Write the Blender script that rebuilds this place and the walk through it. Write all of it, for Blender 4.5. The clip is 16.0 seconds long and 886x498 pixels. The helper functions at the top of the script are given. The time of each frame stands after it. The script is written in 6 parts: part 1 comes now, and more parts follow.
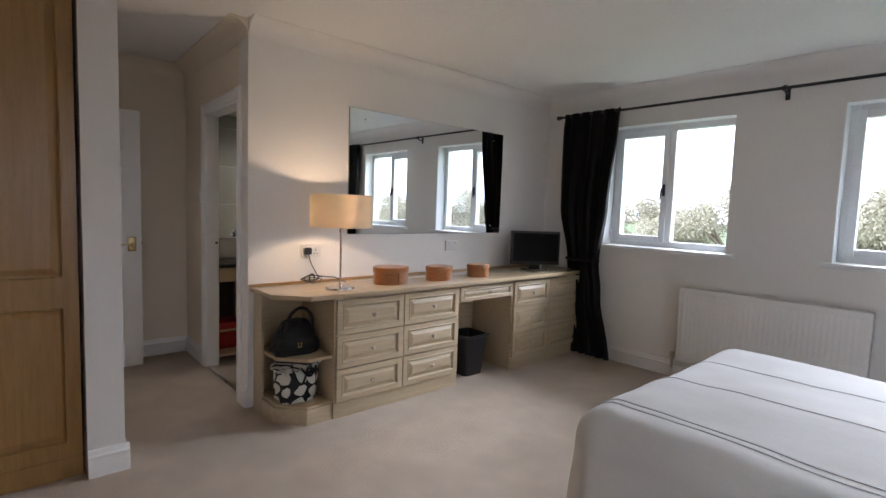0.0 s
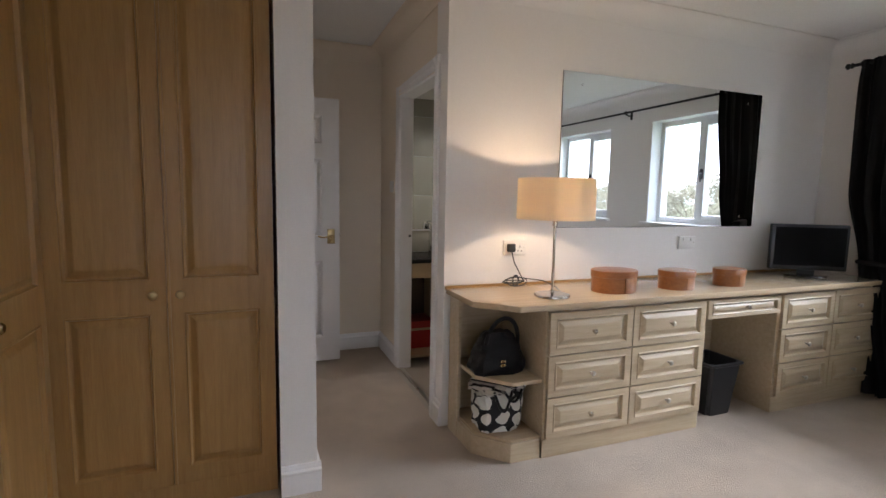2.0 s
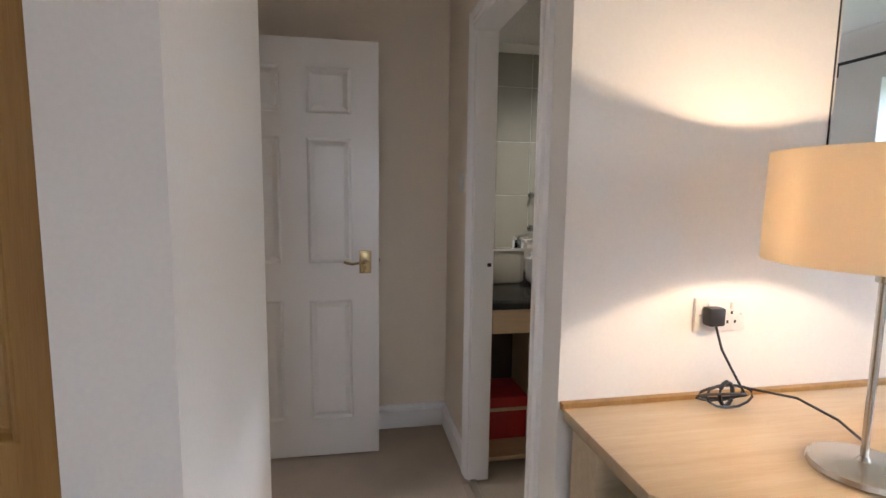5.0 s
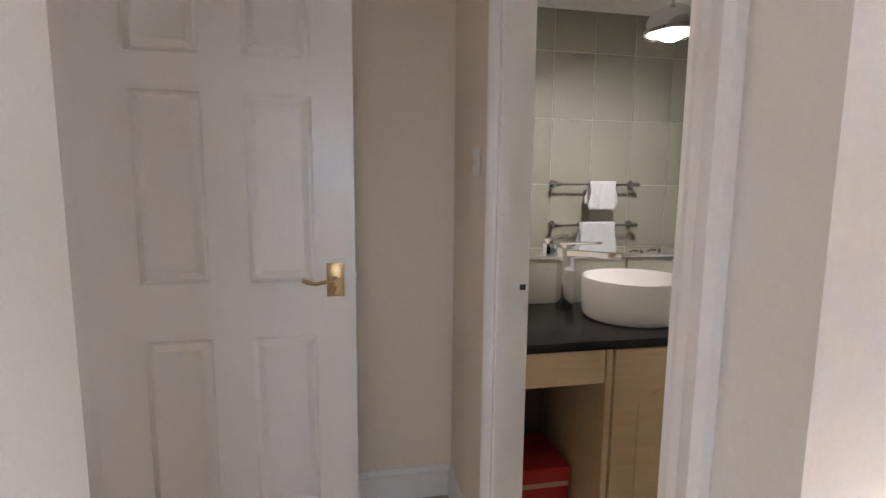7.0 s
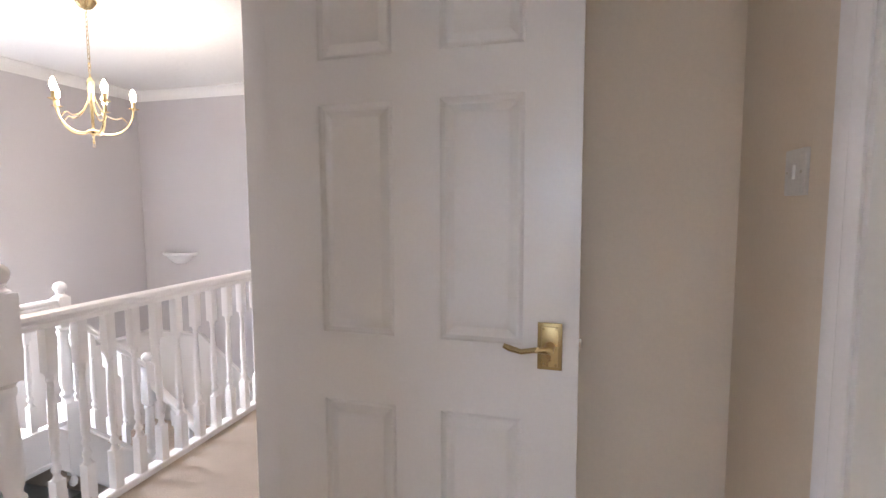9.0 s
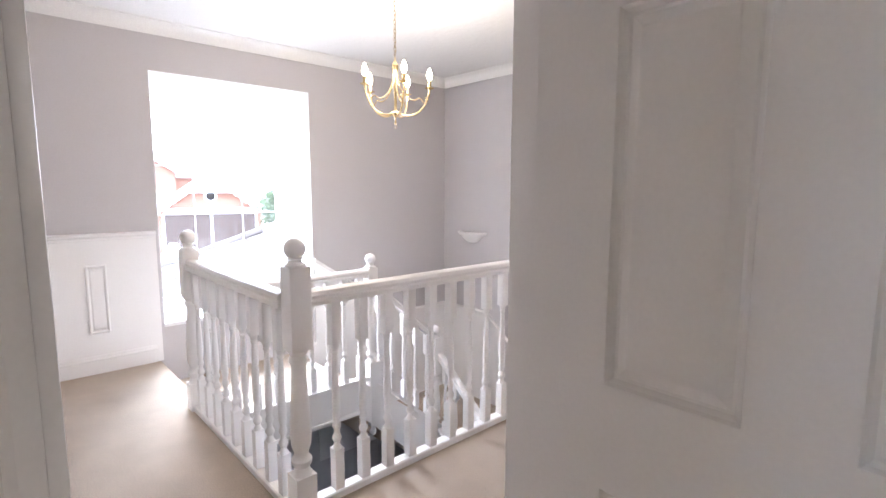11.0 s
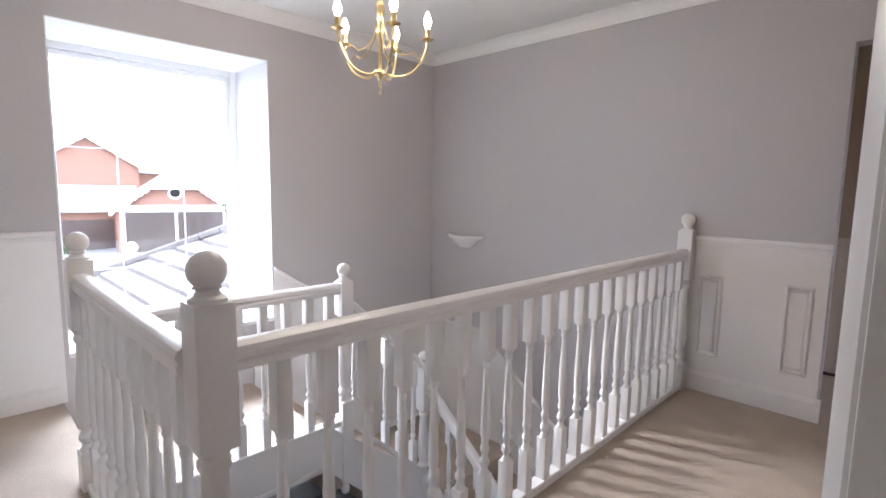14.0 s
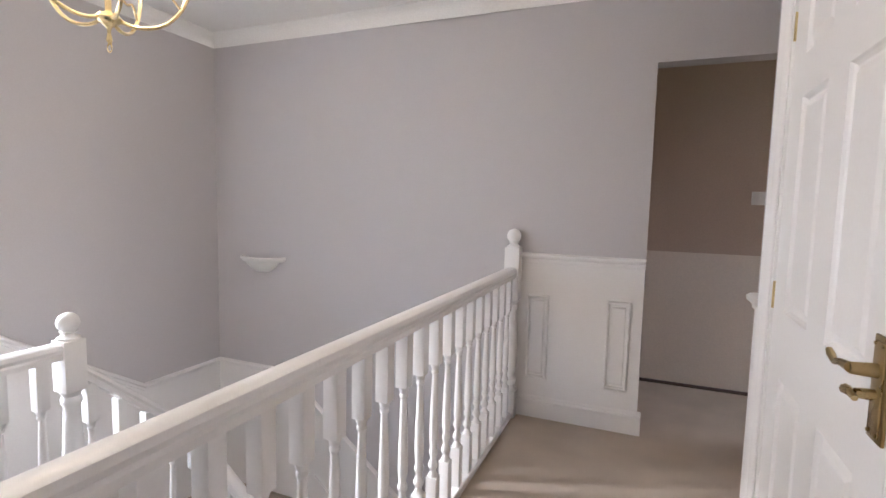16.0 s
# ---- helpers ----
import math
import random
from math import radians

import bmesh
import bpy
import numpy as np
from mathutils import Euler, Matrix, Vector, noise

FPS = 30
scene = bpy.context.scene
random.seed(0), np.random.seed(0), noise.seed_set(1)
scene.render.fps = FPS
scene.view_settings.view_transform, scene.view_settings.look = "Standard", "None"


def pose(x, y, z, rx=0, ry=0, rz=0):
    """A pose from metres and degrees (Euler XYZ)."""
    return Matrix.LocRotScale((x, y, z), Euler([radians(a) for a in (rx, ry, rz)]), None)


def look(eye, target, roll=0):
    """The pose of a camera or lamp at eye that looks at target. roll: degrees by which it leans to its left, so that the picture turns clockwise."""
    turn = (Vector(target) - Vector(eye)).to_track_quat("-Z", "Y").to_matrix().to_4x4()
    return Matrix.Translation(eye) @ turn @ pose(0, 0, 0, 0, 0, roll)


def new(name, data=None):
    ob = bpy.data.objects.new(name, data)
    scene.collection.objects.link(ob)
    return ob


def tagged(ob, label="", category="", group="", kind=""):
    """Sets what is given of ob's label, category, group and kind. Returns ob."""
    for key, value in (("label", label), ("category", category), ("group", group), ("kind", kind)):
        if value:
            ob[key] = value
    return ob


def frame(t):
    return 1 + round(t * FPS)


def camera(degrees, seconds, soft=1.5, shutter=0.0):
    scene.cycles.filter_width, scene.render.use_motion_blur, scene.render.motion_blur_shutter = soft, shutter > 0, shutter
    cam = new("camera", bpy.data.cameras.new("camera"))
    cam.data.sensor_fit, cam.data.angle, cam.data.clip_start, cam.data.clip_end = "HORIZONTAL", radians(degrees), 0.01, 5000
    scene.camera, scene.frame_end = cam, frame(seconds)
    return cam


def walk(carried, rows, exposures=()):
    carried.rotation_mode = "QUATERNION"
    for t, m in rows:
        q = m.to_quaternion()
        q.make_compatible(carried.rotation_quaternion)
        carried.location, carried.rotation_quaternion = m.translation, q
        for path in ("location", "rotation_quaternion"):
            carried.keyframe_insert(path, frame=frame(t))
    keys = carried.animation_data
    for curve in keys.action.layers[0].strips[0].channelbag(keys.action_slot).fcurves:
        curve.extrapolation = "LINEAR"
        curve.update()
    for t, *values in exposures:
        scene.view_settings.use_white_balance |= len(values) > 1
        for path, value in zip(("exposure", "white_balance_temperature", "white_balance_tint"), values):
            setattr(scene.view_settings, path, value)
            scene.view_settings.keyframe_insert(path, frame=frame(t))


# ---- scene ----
cam = camera(83.6, 16.0)
PATH = [
    (0, (-1.113, -0.076, 1.329), (0.205, 1.42, 1.166), 2.0),
    (0.5, (-1.096, 0.021, 1.326), (0.04, 1.659, 1.165), 2.5),
    (1, (-1.073, 0.168, 1.321), (-0.103, 1.909, 1.151), 2.5),
    (1.5, (-1.041, 0.364, 1.298), (-0.191, 2.164, 1.111), 2.2),
    (2, (-0.956, 0.578, 1.302), (-0.237, 2.431, 1.084), 1.1),
    (2.5, (-0.858, 0.802, 1.302), (-0.268, 2.702, 1.098), 0.6),
    (3, (-0.794, 1.046, 1.312), (-0.279, 2.969, 1.116), 1.2),
    (3.5, (-0.684, 1.288, 1.311), (-0.237, 3.228, 1.12), 1.7),
    (4, (-0.604, 1.513, 1.311), (-0.217, 3.465, 1.112), 1.6),
    (6.5, (-0.38, 2.597, 1.291), (0.018, 4.539, 1.031), 0.0),
    (7, (-0.367, 2.738, 1.281), (0.023, 4.683, 1.024), 0.5),
    (7.5, (-0.333, 2.891, 1.274), (-0.063, 4.857, 1.021), 0.5),
    (8, (-0.323, 3.016, 1.288), (-0.261, 5.003, 1.064), -0.1),
    (8.5, (-0.325, 3.121, 1.29), (-0.536, 5.101, 1.104), -0.5),
    (9, (-0.35, 3.217, 1.295), (-0.857, 5.144, 1.122), -0.2),
    (9.5, (-0.397, 3.309, 1.298), (-1.181, 5.14, 1.123), 0.1),
    (10, (-0.451, 3.42, 1.291), (-1.498, 5.111, 1.079), 0.1),
    (12.5, (-0.902, 3.937, 1.267), (-2.613, 4.948, 1.043), 0.6),
    (13, (-1.038, 3.977, 1.248), (-2.679, 5.101, 1.042), 1.1),
    (13.5, (-1.16, 4.042, 1.225), (-2.695, 5.307, 1.017), 1.0),
    (14, (-1.252, 4.117, 1.233), (-2.649, 5.528, 0.995), 0.9),
    (14.5, (-1.329, 4.221, 1.251), (-2.562, 5.775, 0.994), 1.0),
    (15, (-1.394, 4.336, 1.256), (-2.47, 6.004, 1.013), 1.3),
    (15.5, (-1.5, 4.445, 1.249), (-2.434, 6.201, 1.04), 1.4),
    (16, (-1.627, 4.544, 1.247), (-2.379, 6.387, 1.066), 1.3),
]
walk(cam, [(t, look(eye, target, roll)) for t, eye, target, roll in PATH],
     exposures=[(0.0, 0.48, 6090, 17), (2.5, 0.82, 6080, 16), (4.0, 1.0, 6060, 15), (6.5, 1.66, 6010, 18), (8.5, 1.95, 5970, 18), (10.0, 2.0, 5900, 18), (12.5, 1.42, 5750, 14), (14.0, 1.17, 5820, 16), (15.0, 1.12, 5950, 18), (15.5, 1.11, 5950, 18), (16.0, 1.42, 5900, 15)])

# ---- world and light ----
world = bpy.data.worlds.new("overcast")
scene.world = world
world.use_nodes = True
wn, wl = world.node_tree.nodes, world.node_tree.links
sky = wn.new("ShaderNodeTexSky")
sky.sky_type = 'NISHITA'
sky.sun_disc = False
sky.sun_elevation = radians(24)
sky.sun_rotation = radians(250)
sky.air_density, sky.dust_density = 1.0, 4.0
cloud = wn.new("ShaderNodeMixRGB")
cloud.inputs["Fac"].default_value = 0.85
cloud.inputs["Color2"].default_value = (20.0, 21.8, 24.0, 1)
wl.new(sky.outputs["Color"], cloud.inputs["Color1"])
wl.new(cloud.outputs["Color"], wn["Background"].inputs["Color"])
wn["Background"].inputs["Strength"].default_value = 0.22

sun = new("sun", bpy.data.lights.new("sun", "SUN"))
sun.data.energy, sun.data.angle, sun.data.color = 1.75, radians(9), (1.0, 0.96, 0.9)
sun.matrix_basis = look((-20, 0, 10), (-2, 6, 1.7))


def point_lamp(name, place, watts, colour, radius):
    ob = new(name, bpy.data.lights.new(name, "POINT"))
    ob.data.energy, ob.data.color, ob.data.shadow_soft_size = watts, colour, radius
    ob.location = place
    return ob


def sky_lamp(name, place, target, watts, w, h):
    """An area lamp added outside a window to strengthen the sky's light through the opening."""
    ob = new(name, bpy.data.lights.new(name, "AREA"))
    ob.data.shape, ob.data.size, ob.data.size_y, ob.data.energy, ob.data.color = 'RECTANGLE', w, h, watts, (0.90, 0.96, 1.0)
    ob.matrix_basis = look(place, target)
    return ob


sky_lamp("landing_sky_light", (-8.0, 5.18, 4.3), (-3.0, 5.22, 0.6), 660.0, 3.0, 2.0)
# Added lamp outside the unseen south window, to brighten the lobby and wardrobe.
sky_lamp("bedroom_sky_light", (-0.55, -3.35, 2.50), (-0.55, -0.2, 1.0), 140.0, 1.2, 0.5)
sky_lamp("bedroom_sky_light", (7.0, 1.0, 3.9), (-0.3, 1.2, 0.4), 860.0, 4.0, 1.8)


point_lamp("table_lamp_bulb_light", (0.47, 2.70, 1.30), 4.4, (1.0, 0.73, 0.45), 0.014)
for k in range(5):
    a = radians(-23.1 + 72 * k)
    point_lamp("chandelier_bulb_light", (-2.99 + 0.2 * math.cos(a), 5.475 + 0.2 * math.sin(a), 1.935), 2.0, (1.0, 0.84, 0.64), 0.012)
point_lamp("bathroom_lamp_light", (1.17, 4.15, 2.045), 19.0, (1.0, 0.92, 0.80), 0.08)


# ---- materials ----
def mat(name, col, rough=0.5, metal=0.0, var=0.06, scale=8.0, bump=0.0, bscale=80.0, coat=0.0, spec=0.5, fine=0.03, fscale=120.0):
    """A painted or plain surface: large soft variation, fine grain, a little relief."""
    m = bpy.data.materials.new(name)
    m.use_nodes = True
    n, l = m.node_tree.nodes, m.node_tree.links
    b = n["Principled BSDF"]
    tc = n.new("ShaderNodeTexCoord")
    n1, n2 = n.new("ShaderNodeTexNoise"), n.new("ShaderNodeTexNoise")
    n1.inputs["Scale"].default_value, n2.inputs["Scale"].default_value = scale * 0.25, fscale
    n1.inputs["Detail"].default_value = 5
    l.new(tc.outputs["Object"], n1.inputs["Vector"]), l.new(tc.outputs["Object"], n2.inputs["Vector"])
    hi = tuple(min(1, c * (1 + var)) for c in col) + (1,)
    lo = tuple(c * (1 - var) for c in col) + (1,)
    mix = n.new("ShaderNodeMixRGB")
    mix.inputs["Color1"].default_value, mix.inputs["Color2"].default_value = lo, hi
    l.new(n1.outputs["Fac"], mix.inputs["Fac"])
    mul = n.new("ShaderNodeMixRGB")
    mul.blend_type = 'MULTIPLY'
    mul.inputs["Fac"].default_value = min(1, fine * 6)
    l.new(mix.outputs["Color"], mul.inputs["Color1"]), l.new(n2.outputs["Fac"], mul.inputs["Color2"])
    bright = n.new("ShaderNodeMixRGB")
    bright.blend_type = 'MULTIPLY'
    bright.inputs["Fac"].default_value = 1
    k = 1 / (1 - min(1, fine * 6) * 0.5)
    bright.inputs["Color2"].default_value = (k, k, k, 1)
    l.new(mul.outputs["Color"], bright.inputs["Color1"])
    l.new(bright.outputs["Color"], b.inputs["Base Color"])
    rr = n.new("ShaderNodeMapRange")
    rr.inputs["To Min"].default_value, rr.inputs["To Max"].default_value = max(0.02, rough - 0.08), min(1, rough + 0.08)
    l.new(n1.outputs["Fac"], rr.inputs["Value"]), l.new(rr.outputs["Result"], b.inputs["Roughness"])
    b.inputs["Metallic"].default_value = metal
    b.inputs["Coat Weight"].default_value = coat
    b.inputs["Specular IOR Level"].default_value = spec
    if bump:
        n3, bp = n.new("ShaderNodeTexNoise"), n.new("ShaderNodeBump")
        n3.inputs["Scale"].default_value, n3.inputs["Detail"].default_value = bscale, 4
        bp.inputs["Strength"].default_value, bp.inputs["Distance"].default_value = bump, 0.01
        l.new(tc.outputs["Object"], n3.inputs["Vector"]), l.new(n3.outputs["Fac"], bp.inputs["Height"])
        l.new(bp.outputs["Normal"], b.inputs["Normal"])
    return m


def wood(name, dark, light, along="z", rough=0.35, scale=1.0, coat=0.2):
    """Straight-grained veneer: stretched noise along one axis, with fine pores."""
    m = bpy.data.materials.new(name)
    m.use_nodes = True
    n, l = m.node_tree.nodes, m.node_tree.links
    b = n["Principled BSDF"]
    tc, mp, mp2 = n.new("ShaderNodeTexCoord"), n.new("ShaderNodeMapping"), n.new("ShaderNodeMapping")
    st = {"x": (0.6, 9, 9), "y": (9, 0.6, 9), "z": (9, 9, 0.6)}[along]
    mp.inputs["Scale"].default_value = [s * scale for s in st]
    mp2.inputs["Scale"].default_value = [s * scale * 14 if s > 1 else s * scale * 6 for s in st]
    n1, n2 = n.new("ShaderNodeTexNoise"), n.new("ShaderNodeTexNoise")
    n1.inputs["Detail"].default_value, n1.inputs["Distortion"].default_value = 6, 0.6
    l.new(tc.outputs["Object"], mp.inputs["Vector"]), l.new(mp.outputs["Vector"], n1.inputs["Vector"])
    l.new(tc.outputs["Object"], mp2.inputs["Vector"]), l.new(mp2.outputs["Vector"], n2.inputs["Vector"])
    mixf = n.new("ShaderNodeMath")
    mixf.operation = 'MULTIPLY_ADD'
    mixf.inputs[1].default_value, mixf.inputs[2].default_value = 0.45, 0.0
    l.new(n2.outputs["Fac"], mixf.inputs[0])
    add = n.new("ShaderNodeMath")
    add.operation = 'ADD'
    sc = n.new("ShaderNodeMath")
    sc.operation = 'MULTIPLY'
    sc.inputs[1].default_value = 0.65
    l.new(n1.outputs["Fac"], sc.inputs[0]), l.new(sc.outputs[0], add.inputs[0]), l.new(mixf.outputs[0], add.inputs[1])
    ramp = n.new("ShaderNodeValToRGB")
    ramp.color_ramp.elements[0].position, ramp.color_ramp.elements[1].position = 0.3, 0.75
    ramp.color_ramp.elements[0].color, ramp.color_ramp.elements[1].color = (*dark, 1), (*light, 1)
    l.new(add.outputs[0], ramp.inputs["Fac"]), l.new(ramp.outputs["Color"], b.inputs["Base Color"])
    b.inputs["Roughness"].default_value, b.inputs["Coat Weight"].default_value = rough, coat
    b.inputs["Coat Roughness"].default_value = 0.25
    bp = n.new("ShaderNodeBump")
    bp.inputs["Strength"].default_value, bp.inputs["Distance"].default_value = 0.08, 0.003
    l.new(n2.outputs["Fac"], bp.inputs["Height"]), l.new(bp.outputs["Normal"], b.inputs["Normal"])
    return m


def emitter(name, col, strength):
    m = bpy.data.materials.new(name)
    m.use_nodes = True
    b = m.node_tree.nodes["Principled BSDF"]
    b.inputs["Base Color"].default_value = (*col, 1)
    b.inputs["Emission Color"].default_value, b.inputs["Emission Strength"].default_value = (*col, 1), strength
    return m


def clear_glass(name):
    """Thin flat pane: passes light straight, with a faint mirror."""
    m = bpy.data.materials.new(name)
    m.use_nodes = True
    n, l = m.node_tree.nodes, m.node_tree.links
    n.remove(n["Principled BSDF"])
    tr, gl, mx = n.new("ShaderNodeBsdfTransparent"), n.new("ShaderNodeBsdfGlossy"), n.new("ShaderNodeMixShader")
    tr.inputs["Color"].default_value = (0.93, 0.95, 0.95, 1)
    gl.inputs["Roughness"].default_value = 0.02
    mx.inputs["Fac"].default_value = 0.04
    l.new(tr.outputs[0], mx.inputs[1]), l.new(gl.outputs[0], mx.inputs[2])
    l.new(mx.outputs[0], n["Material Output"].inputs["Surface"])
    return m


def mirror_mat(name):
    m = bpy.data.materials.new(name)
    m.use_nodes = True
    b = m.node_tree.nodes["Principled BSDF"]
    b.inputs["Base Color"].default_value, b.inputs["Metallic"].default_value, b.inputs["Roughness"].default_value = (0.86, 0.88, 0.88, 1), 1, 0.0
    return m


def lamp_fabric(name):
    m = bpy.data.materials.new(name)
    m.use_nodes = True
    n, l = m.node_tree.nodes, m.node_tree.links
    n.remove(n["Principled BSDF"])
    d, t, mx = n.new("ShaderNodeBsdfDiffuse"), n.new("ShaderNodeBsdfTranslucent"), n.new("ShaderNodeMixShader")
    tc, wv = n.new("ShaderNodeTexCoord"), n.new("ShaderNodeTexNoise")
    wv.inputs["Scale"].default_value = 260
    l.new(tc.outputs["Object"], wv.inputs["Vector"])
    rp = n.new("ShaderNodeMixRGB")
    rp.inputs["Color1"].default_value, rp.inputs["Color2"].default_value = (0.79, 0.69, 0.545, 1), (0.84, 0.75, 0.61, 1)
    l.new(wv.outputs["Fac"], rp.inputs["Fac"]), l.new(rp.outputs["Color"], d.inputs["Color"]), l.new(rp.outputs["Color"], t.inputs["Color"])
    mx.inputs["Fac"].default_value = 0.42
    l.new(d.outputs[0], mx.inputs[1]), l.new(t.outputs[0], mx.inputs[2]), l.new(mx.outputs[0], n["Material Output"].inputs["Surface"])
    return m


def dotted(name):
    """White discs on black cloth."""
    m = mat(name, (0.02, 0.02, 0.022), 0.8)
    n, l = m.node_tree.nodes, m.node_tree.links
    b, tc = n["Principled BSDF"], n.new("ShaderNodeTexCoord")
    v = n.new("ShaderNodeTexVoronoi")
    v.feature = 'F1'
    v.inputs["Scale"].default_value, v.inputs["Randomness"].default_value = 12.5, 0.45
    rp = n.new("ShaderNodeValToRGB")
    rp.color_ramp.interpolation = 'CONSTANT'
    rp.color_ramp.elements[0].color, rp.color_ramp.elements[1].color = (0.72, 0.70, 0.64, 1), (0.015, 0.015, 0.018, 1)
    rp.color_ramp.elements[1].position = 0.44
    v.voronoi_dimensions = '2D'
    sx, ad, cb = n.new("ShaderNodeSeparateXYZ"), n.new("ShaderNodeMath"), n.new("ShaderNodeCombineXYZ")
    l.new(tc.outputs["Object"], sx.inputs[0]), l.new(sx.outputs["X"], ad.inputs[0]), l.new(sx.outputs["Y"], ad.inputs[1])
    l.new(ad.outputs[0], cb.inputs["X"]), l.new(sx.outputs["Z"], cb.inputs["Y"])
    l.new(cb.outputs[0], v.inputs["Vector"]), l.new(v.outputs["Distance"], rp.inputs["Fac"]), l.new(rp.outputs["Color"], b.inputs["Base Color"])
    return m


CARPET = mat("beige_carpet", (0.55, 0.46, 0.375), 0.95, var=0.22, scale=17, bump=0.9, bscale=230, spec=0.1, fine=0.11, fscale=210)
WALL = mat("cream_white_wall_paint", (0.80, 0.775, 0.745), 0.8, var=0.03, scale=3, bump=0.035, bscale=160, spec=0.2, fine=0.012)
LOBBY = mat("magnolia_wall_paint", (0.81, 0.715, 0.595), 0.8, var=0.03, scale=3, bump=0.035, bscale=160, spec=0.2, fine=0.012)
GREY = mat("pale_grey_wall_paint", (0.54, 0.515, 0.52), 0.8, var=0.03, scale=3, bump=0.04, bscale=160, spec=0.2, fine=0.015)
TAUPE = mat("taupe_wall_paint", (0.52, 0.41, 0.335), 0.8, var=0.04, scale=3, bump=0.06, bscale=160, spec=0.2)
CEIL = mat("white_textured_ceiling", (0.82, 0.81, 0.79), 0.85, var=0.04, scale=6, bump=0.35, bscale=22, spec=0.2)
GLOSS = mat("white_gloss_paint", (0.82, 0.80, 0.785), 0.32, var=0.025, scale=6, bump=0.03, bscale=40, coat=0.1, fine=0.01)
UPVC = mat("white_upvc", (0.82, 0.83, 0.84), 0.3, var=0.02)
SILL = mat("white_reveal_paint", (0.80, 0.80, 0.80), 0.5, var=0.02)
OAK = wood("limed_oak_veneer", (0.29, 0.155, 0.048), (0.42, 0.245, 0.085), "z", 0.36, coat=0.1)
OAKH = wood("limed_oak_veneer_across", (0.45, 0.345, 0.215), (0.59, 0.48, 0.33), "x", 0.38)
OAKTOP = wood("pale_oak_worktop", (0.50, 0.375, 0.235), (0.62, 0.485, 0.325), "x", 0.18, coat=0.6)
BENT = wood("orange_bentwood", (0.24, 0.078, 0.020), (0.38, 0.15, 0.045), "x", 0.3, 2.0, 0.4)
BEECH = wood("pale_beech_laminate", (0.50, 0.34, 0.19), (0.60, 0.44, 0.27), "x", 0.4)
BRASS = mat("polished_brass", (0.84, 0.67, 0.36), 0.2, 1.0, var=0.05)
OLDBRASS = mat("aged_brass", (0.34, 0.25, 0.115), 0.32, 1.0, var=0.15, scale=60)
HANDLEBRASS = mat("worn_brass", (0.48, 0.36, 0.18), 0.28, 1.0, var=0.12, scale=60)
CHROME = mat("chrome", (0.72, 0.73, 0.74), 0.1, 1.0, var=0.02)
NICKEL = mat("satin_nickel", (0.60, 0.56, 0.50), 0.28, 1.0, var=0.03)
BLACKCLOTH = mat("black_satin_curtain", (0.011, 0.010, 0.011), 0.7, var=0.3, scale=10, bump=0.15, bscale=60, spec=0.2)
BLACKMETAL = mat("black_iron", (0.012, 0.012, 0.012), 0.4, var=0.1)
BLACKPLASTIC = mat("black_plastic", (0.018, 0.018, 0.02), 0.35, var=0.1)
LCD = mat("matt_black_screen", (0.006, 0.006, 0.007), 0.2, var=0.05, spec=0.06)
SCREEN = mat("dark_screen_glass", (0.010, 0.010, 0.012), 0.12, var=0.05, coat=0.4)
LEATHER = mat("black_leather", (0.007, 0.007, 0.010), 0.5, var=0.2, bump=0.3, bscale=120, spec=0.3)
DOTS = dotted("white_disc_print_cloth")
LINEN = mat("white_cotton_duvet", (0.74, 0.725, 0.71), 0.9, var=0.02, scale=6, bump=0.10, bscale=22, spec=0.1, fine=0.012)
RIBBON = mat("grey_ribbon_trim", (0.52, 0.51, 0.51), 0.7, var=0.05)
TOWEL = mat("white_towelling", (0.78, 0.78, 0.79), 0.95, var=0.04, bump=0.8, bscale=260, spec=0.1)
CERAMIC = mat("white_glazed_ceramic", (0.80, 0.79, 0.77), 0.1, var=0.01, coat=0.5, fine=0.004)
BLACKTOP = mat("black_laminate_worktop", (0.009, 0.0085, 0.009), 0.22, var=0.3, scale=120, spec=0.35)
TILE = mat("sage_beige_wall_tile", (0.37, 0.355, 0.29), 0.45, var=0.05, scale=3, spec=0.3)
GROUT = mat("pale_grout", (0.62, 0.61, 0.58), 0.9, var=0.04)
FLOORTILE = mat("beige_floor_tile", (0.42, 0.36, 0.29), 0.3, var=0.07)
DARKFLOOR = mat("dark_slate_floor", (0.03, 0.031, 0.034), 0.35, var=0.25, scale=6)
RED = mat("red_card", (0.42, 0.02, 0.018), 0.5, var=0.08)
PLASTICW = mat("white_plastic", (0.74, 0.72, 0.69), 0.35, var=0.02)
MIRROR = mirror_mat("mirror_glass")
GLASS = clear_glass("window_glass")
SHADE = lamp_fabric("cream_drum_shade_fabric")
BULB = emitter("lit_candle_bulb", (1.0, 0.86, 0.62), 14.0)
WARMBULB = emitter("lit_lamp_bulb", (1.0, 0.72, 0.42), 12.0)
LEAD = mat("white_glazing_strip", (0.78, 0.78, 0.78), 0.5)
BRICK = mat("orange_red_brick", (0.27, 0.135, 0.095), 0.9, var=0.16, scale=30, bump=0.3, bscale=60)
ROOFTILE = mat("brown_concrete_tile", (0.085, 0.07, 0.066), 0.85, var=0.18, scale=10, bump=0.3, bscale=60)
SLATE = mat("grey_roof_tile", (0.36, 0.355, 0.355), 0.42, var=0.15, scale=6)
DARKWOOD = mat("dark_brown_timber", (0.075, 0.05, 0.042), 0.6, var=0.2, scale=12)
LEAF = mat("shrub_leaf", (0.075, 0.11, 0.045), 0.7, var=0.35, scale=3)
DULLLEAF = mat("bare_hedge_twigs", (0.36, 0.33, 0.25), 0.85, var=0.3, scale=3)
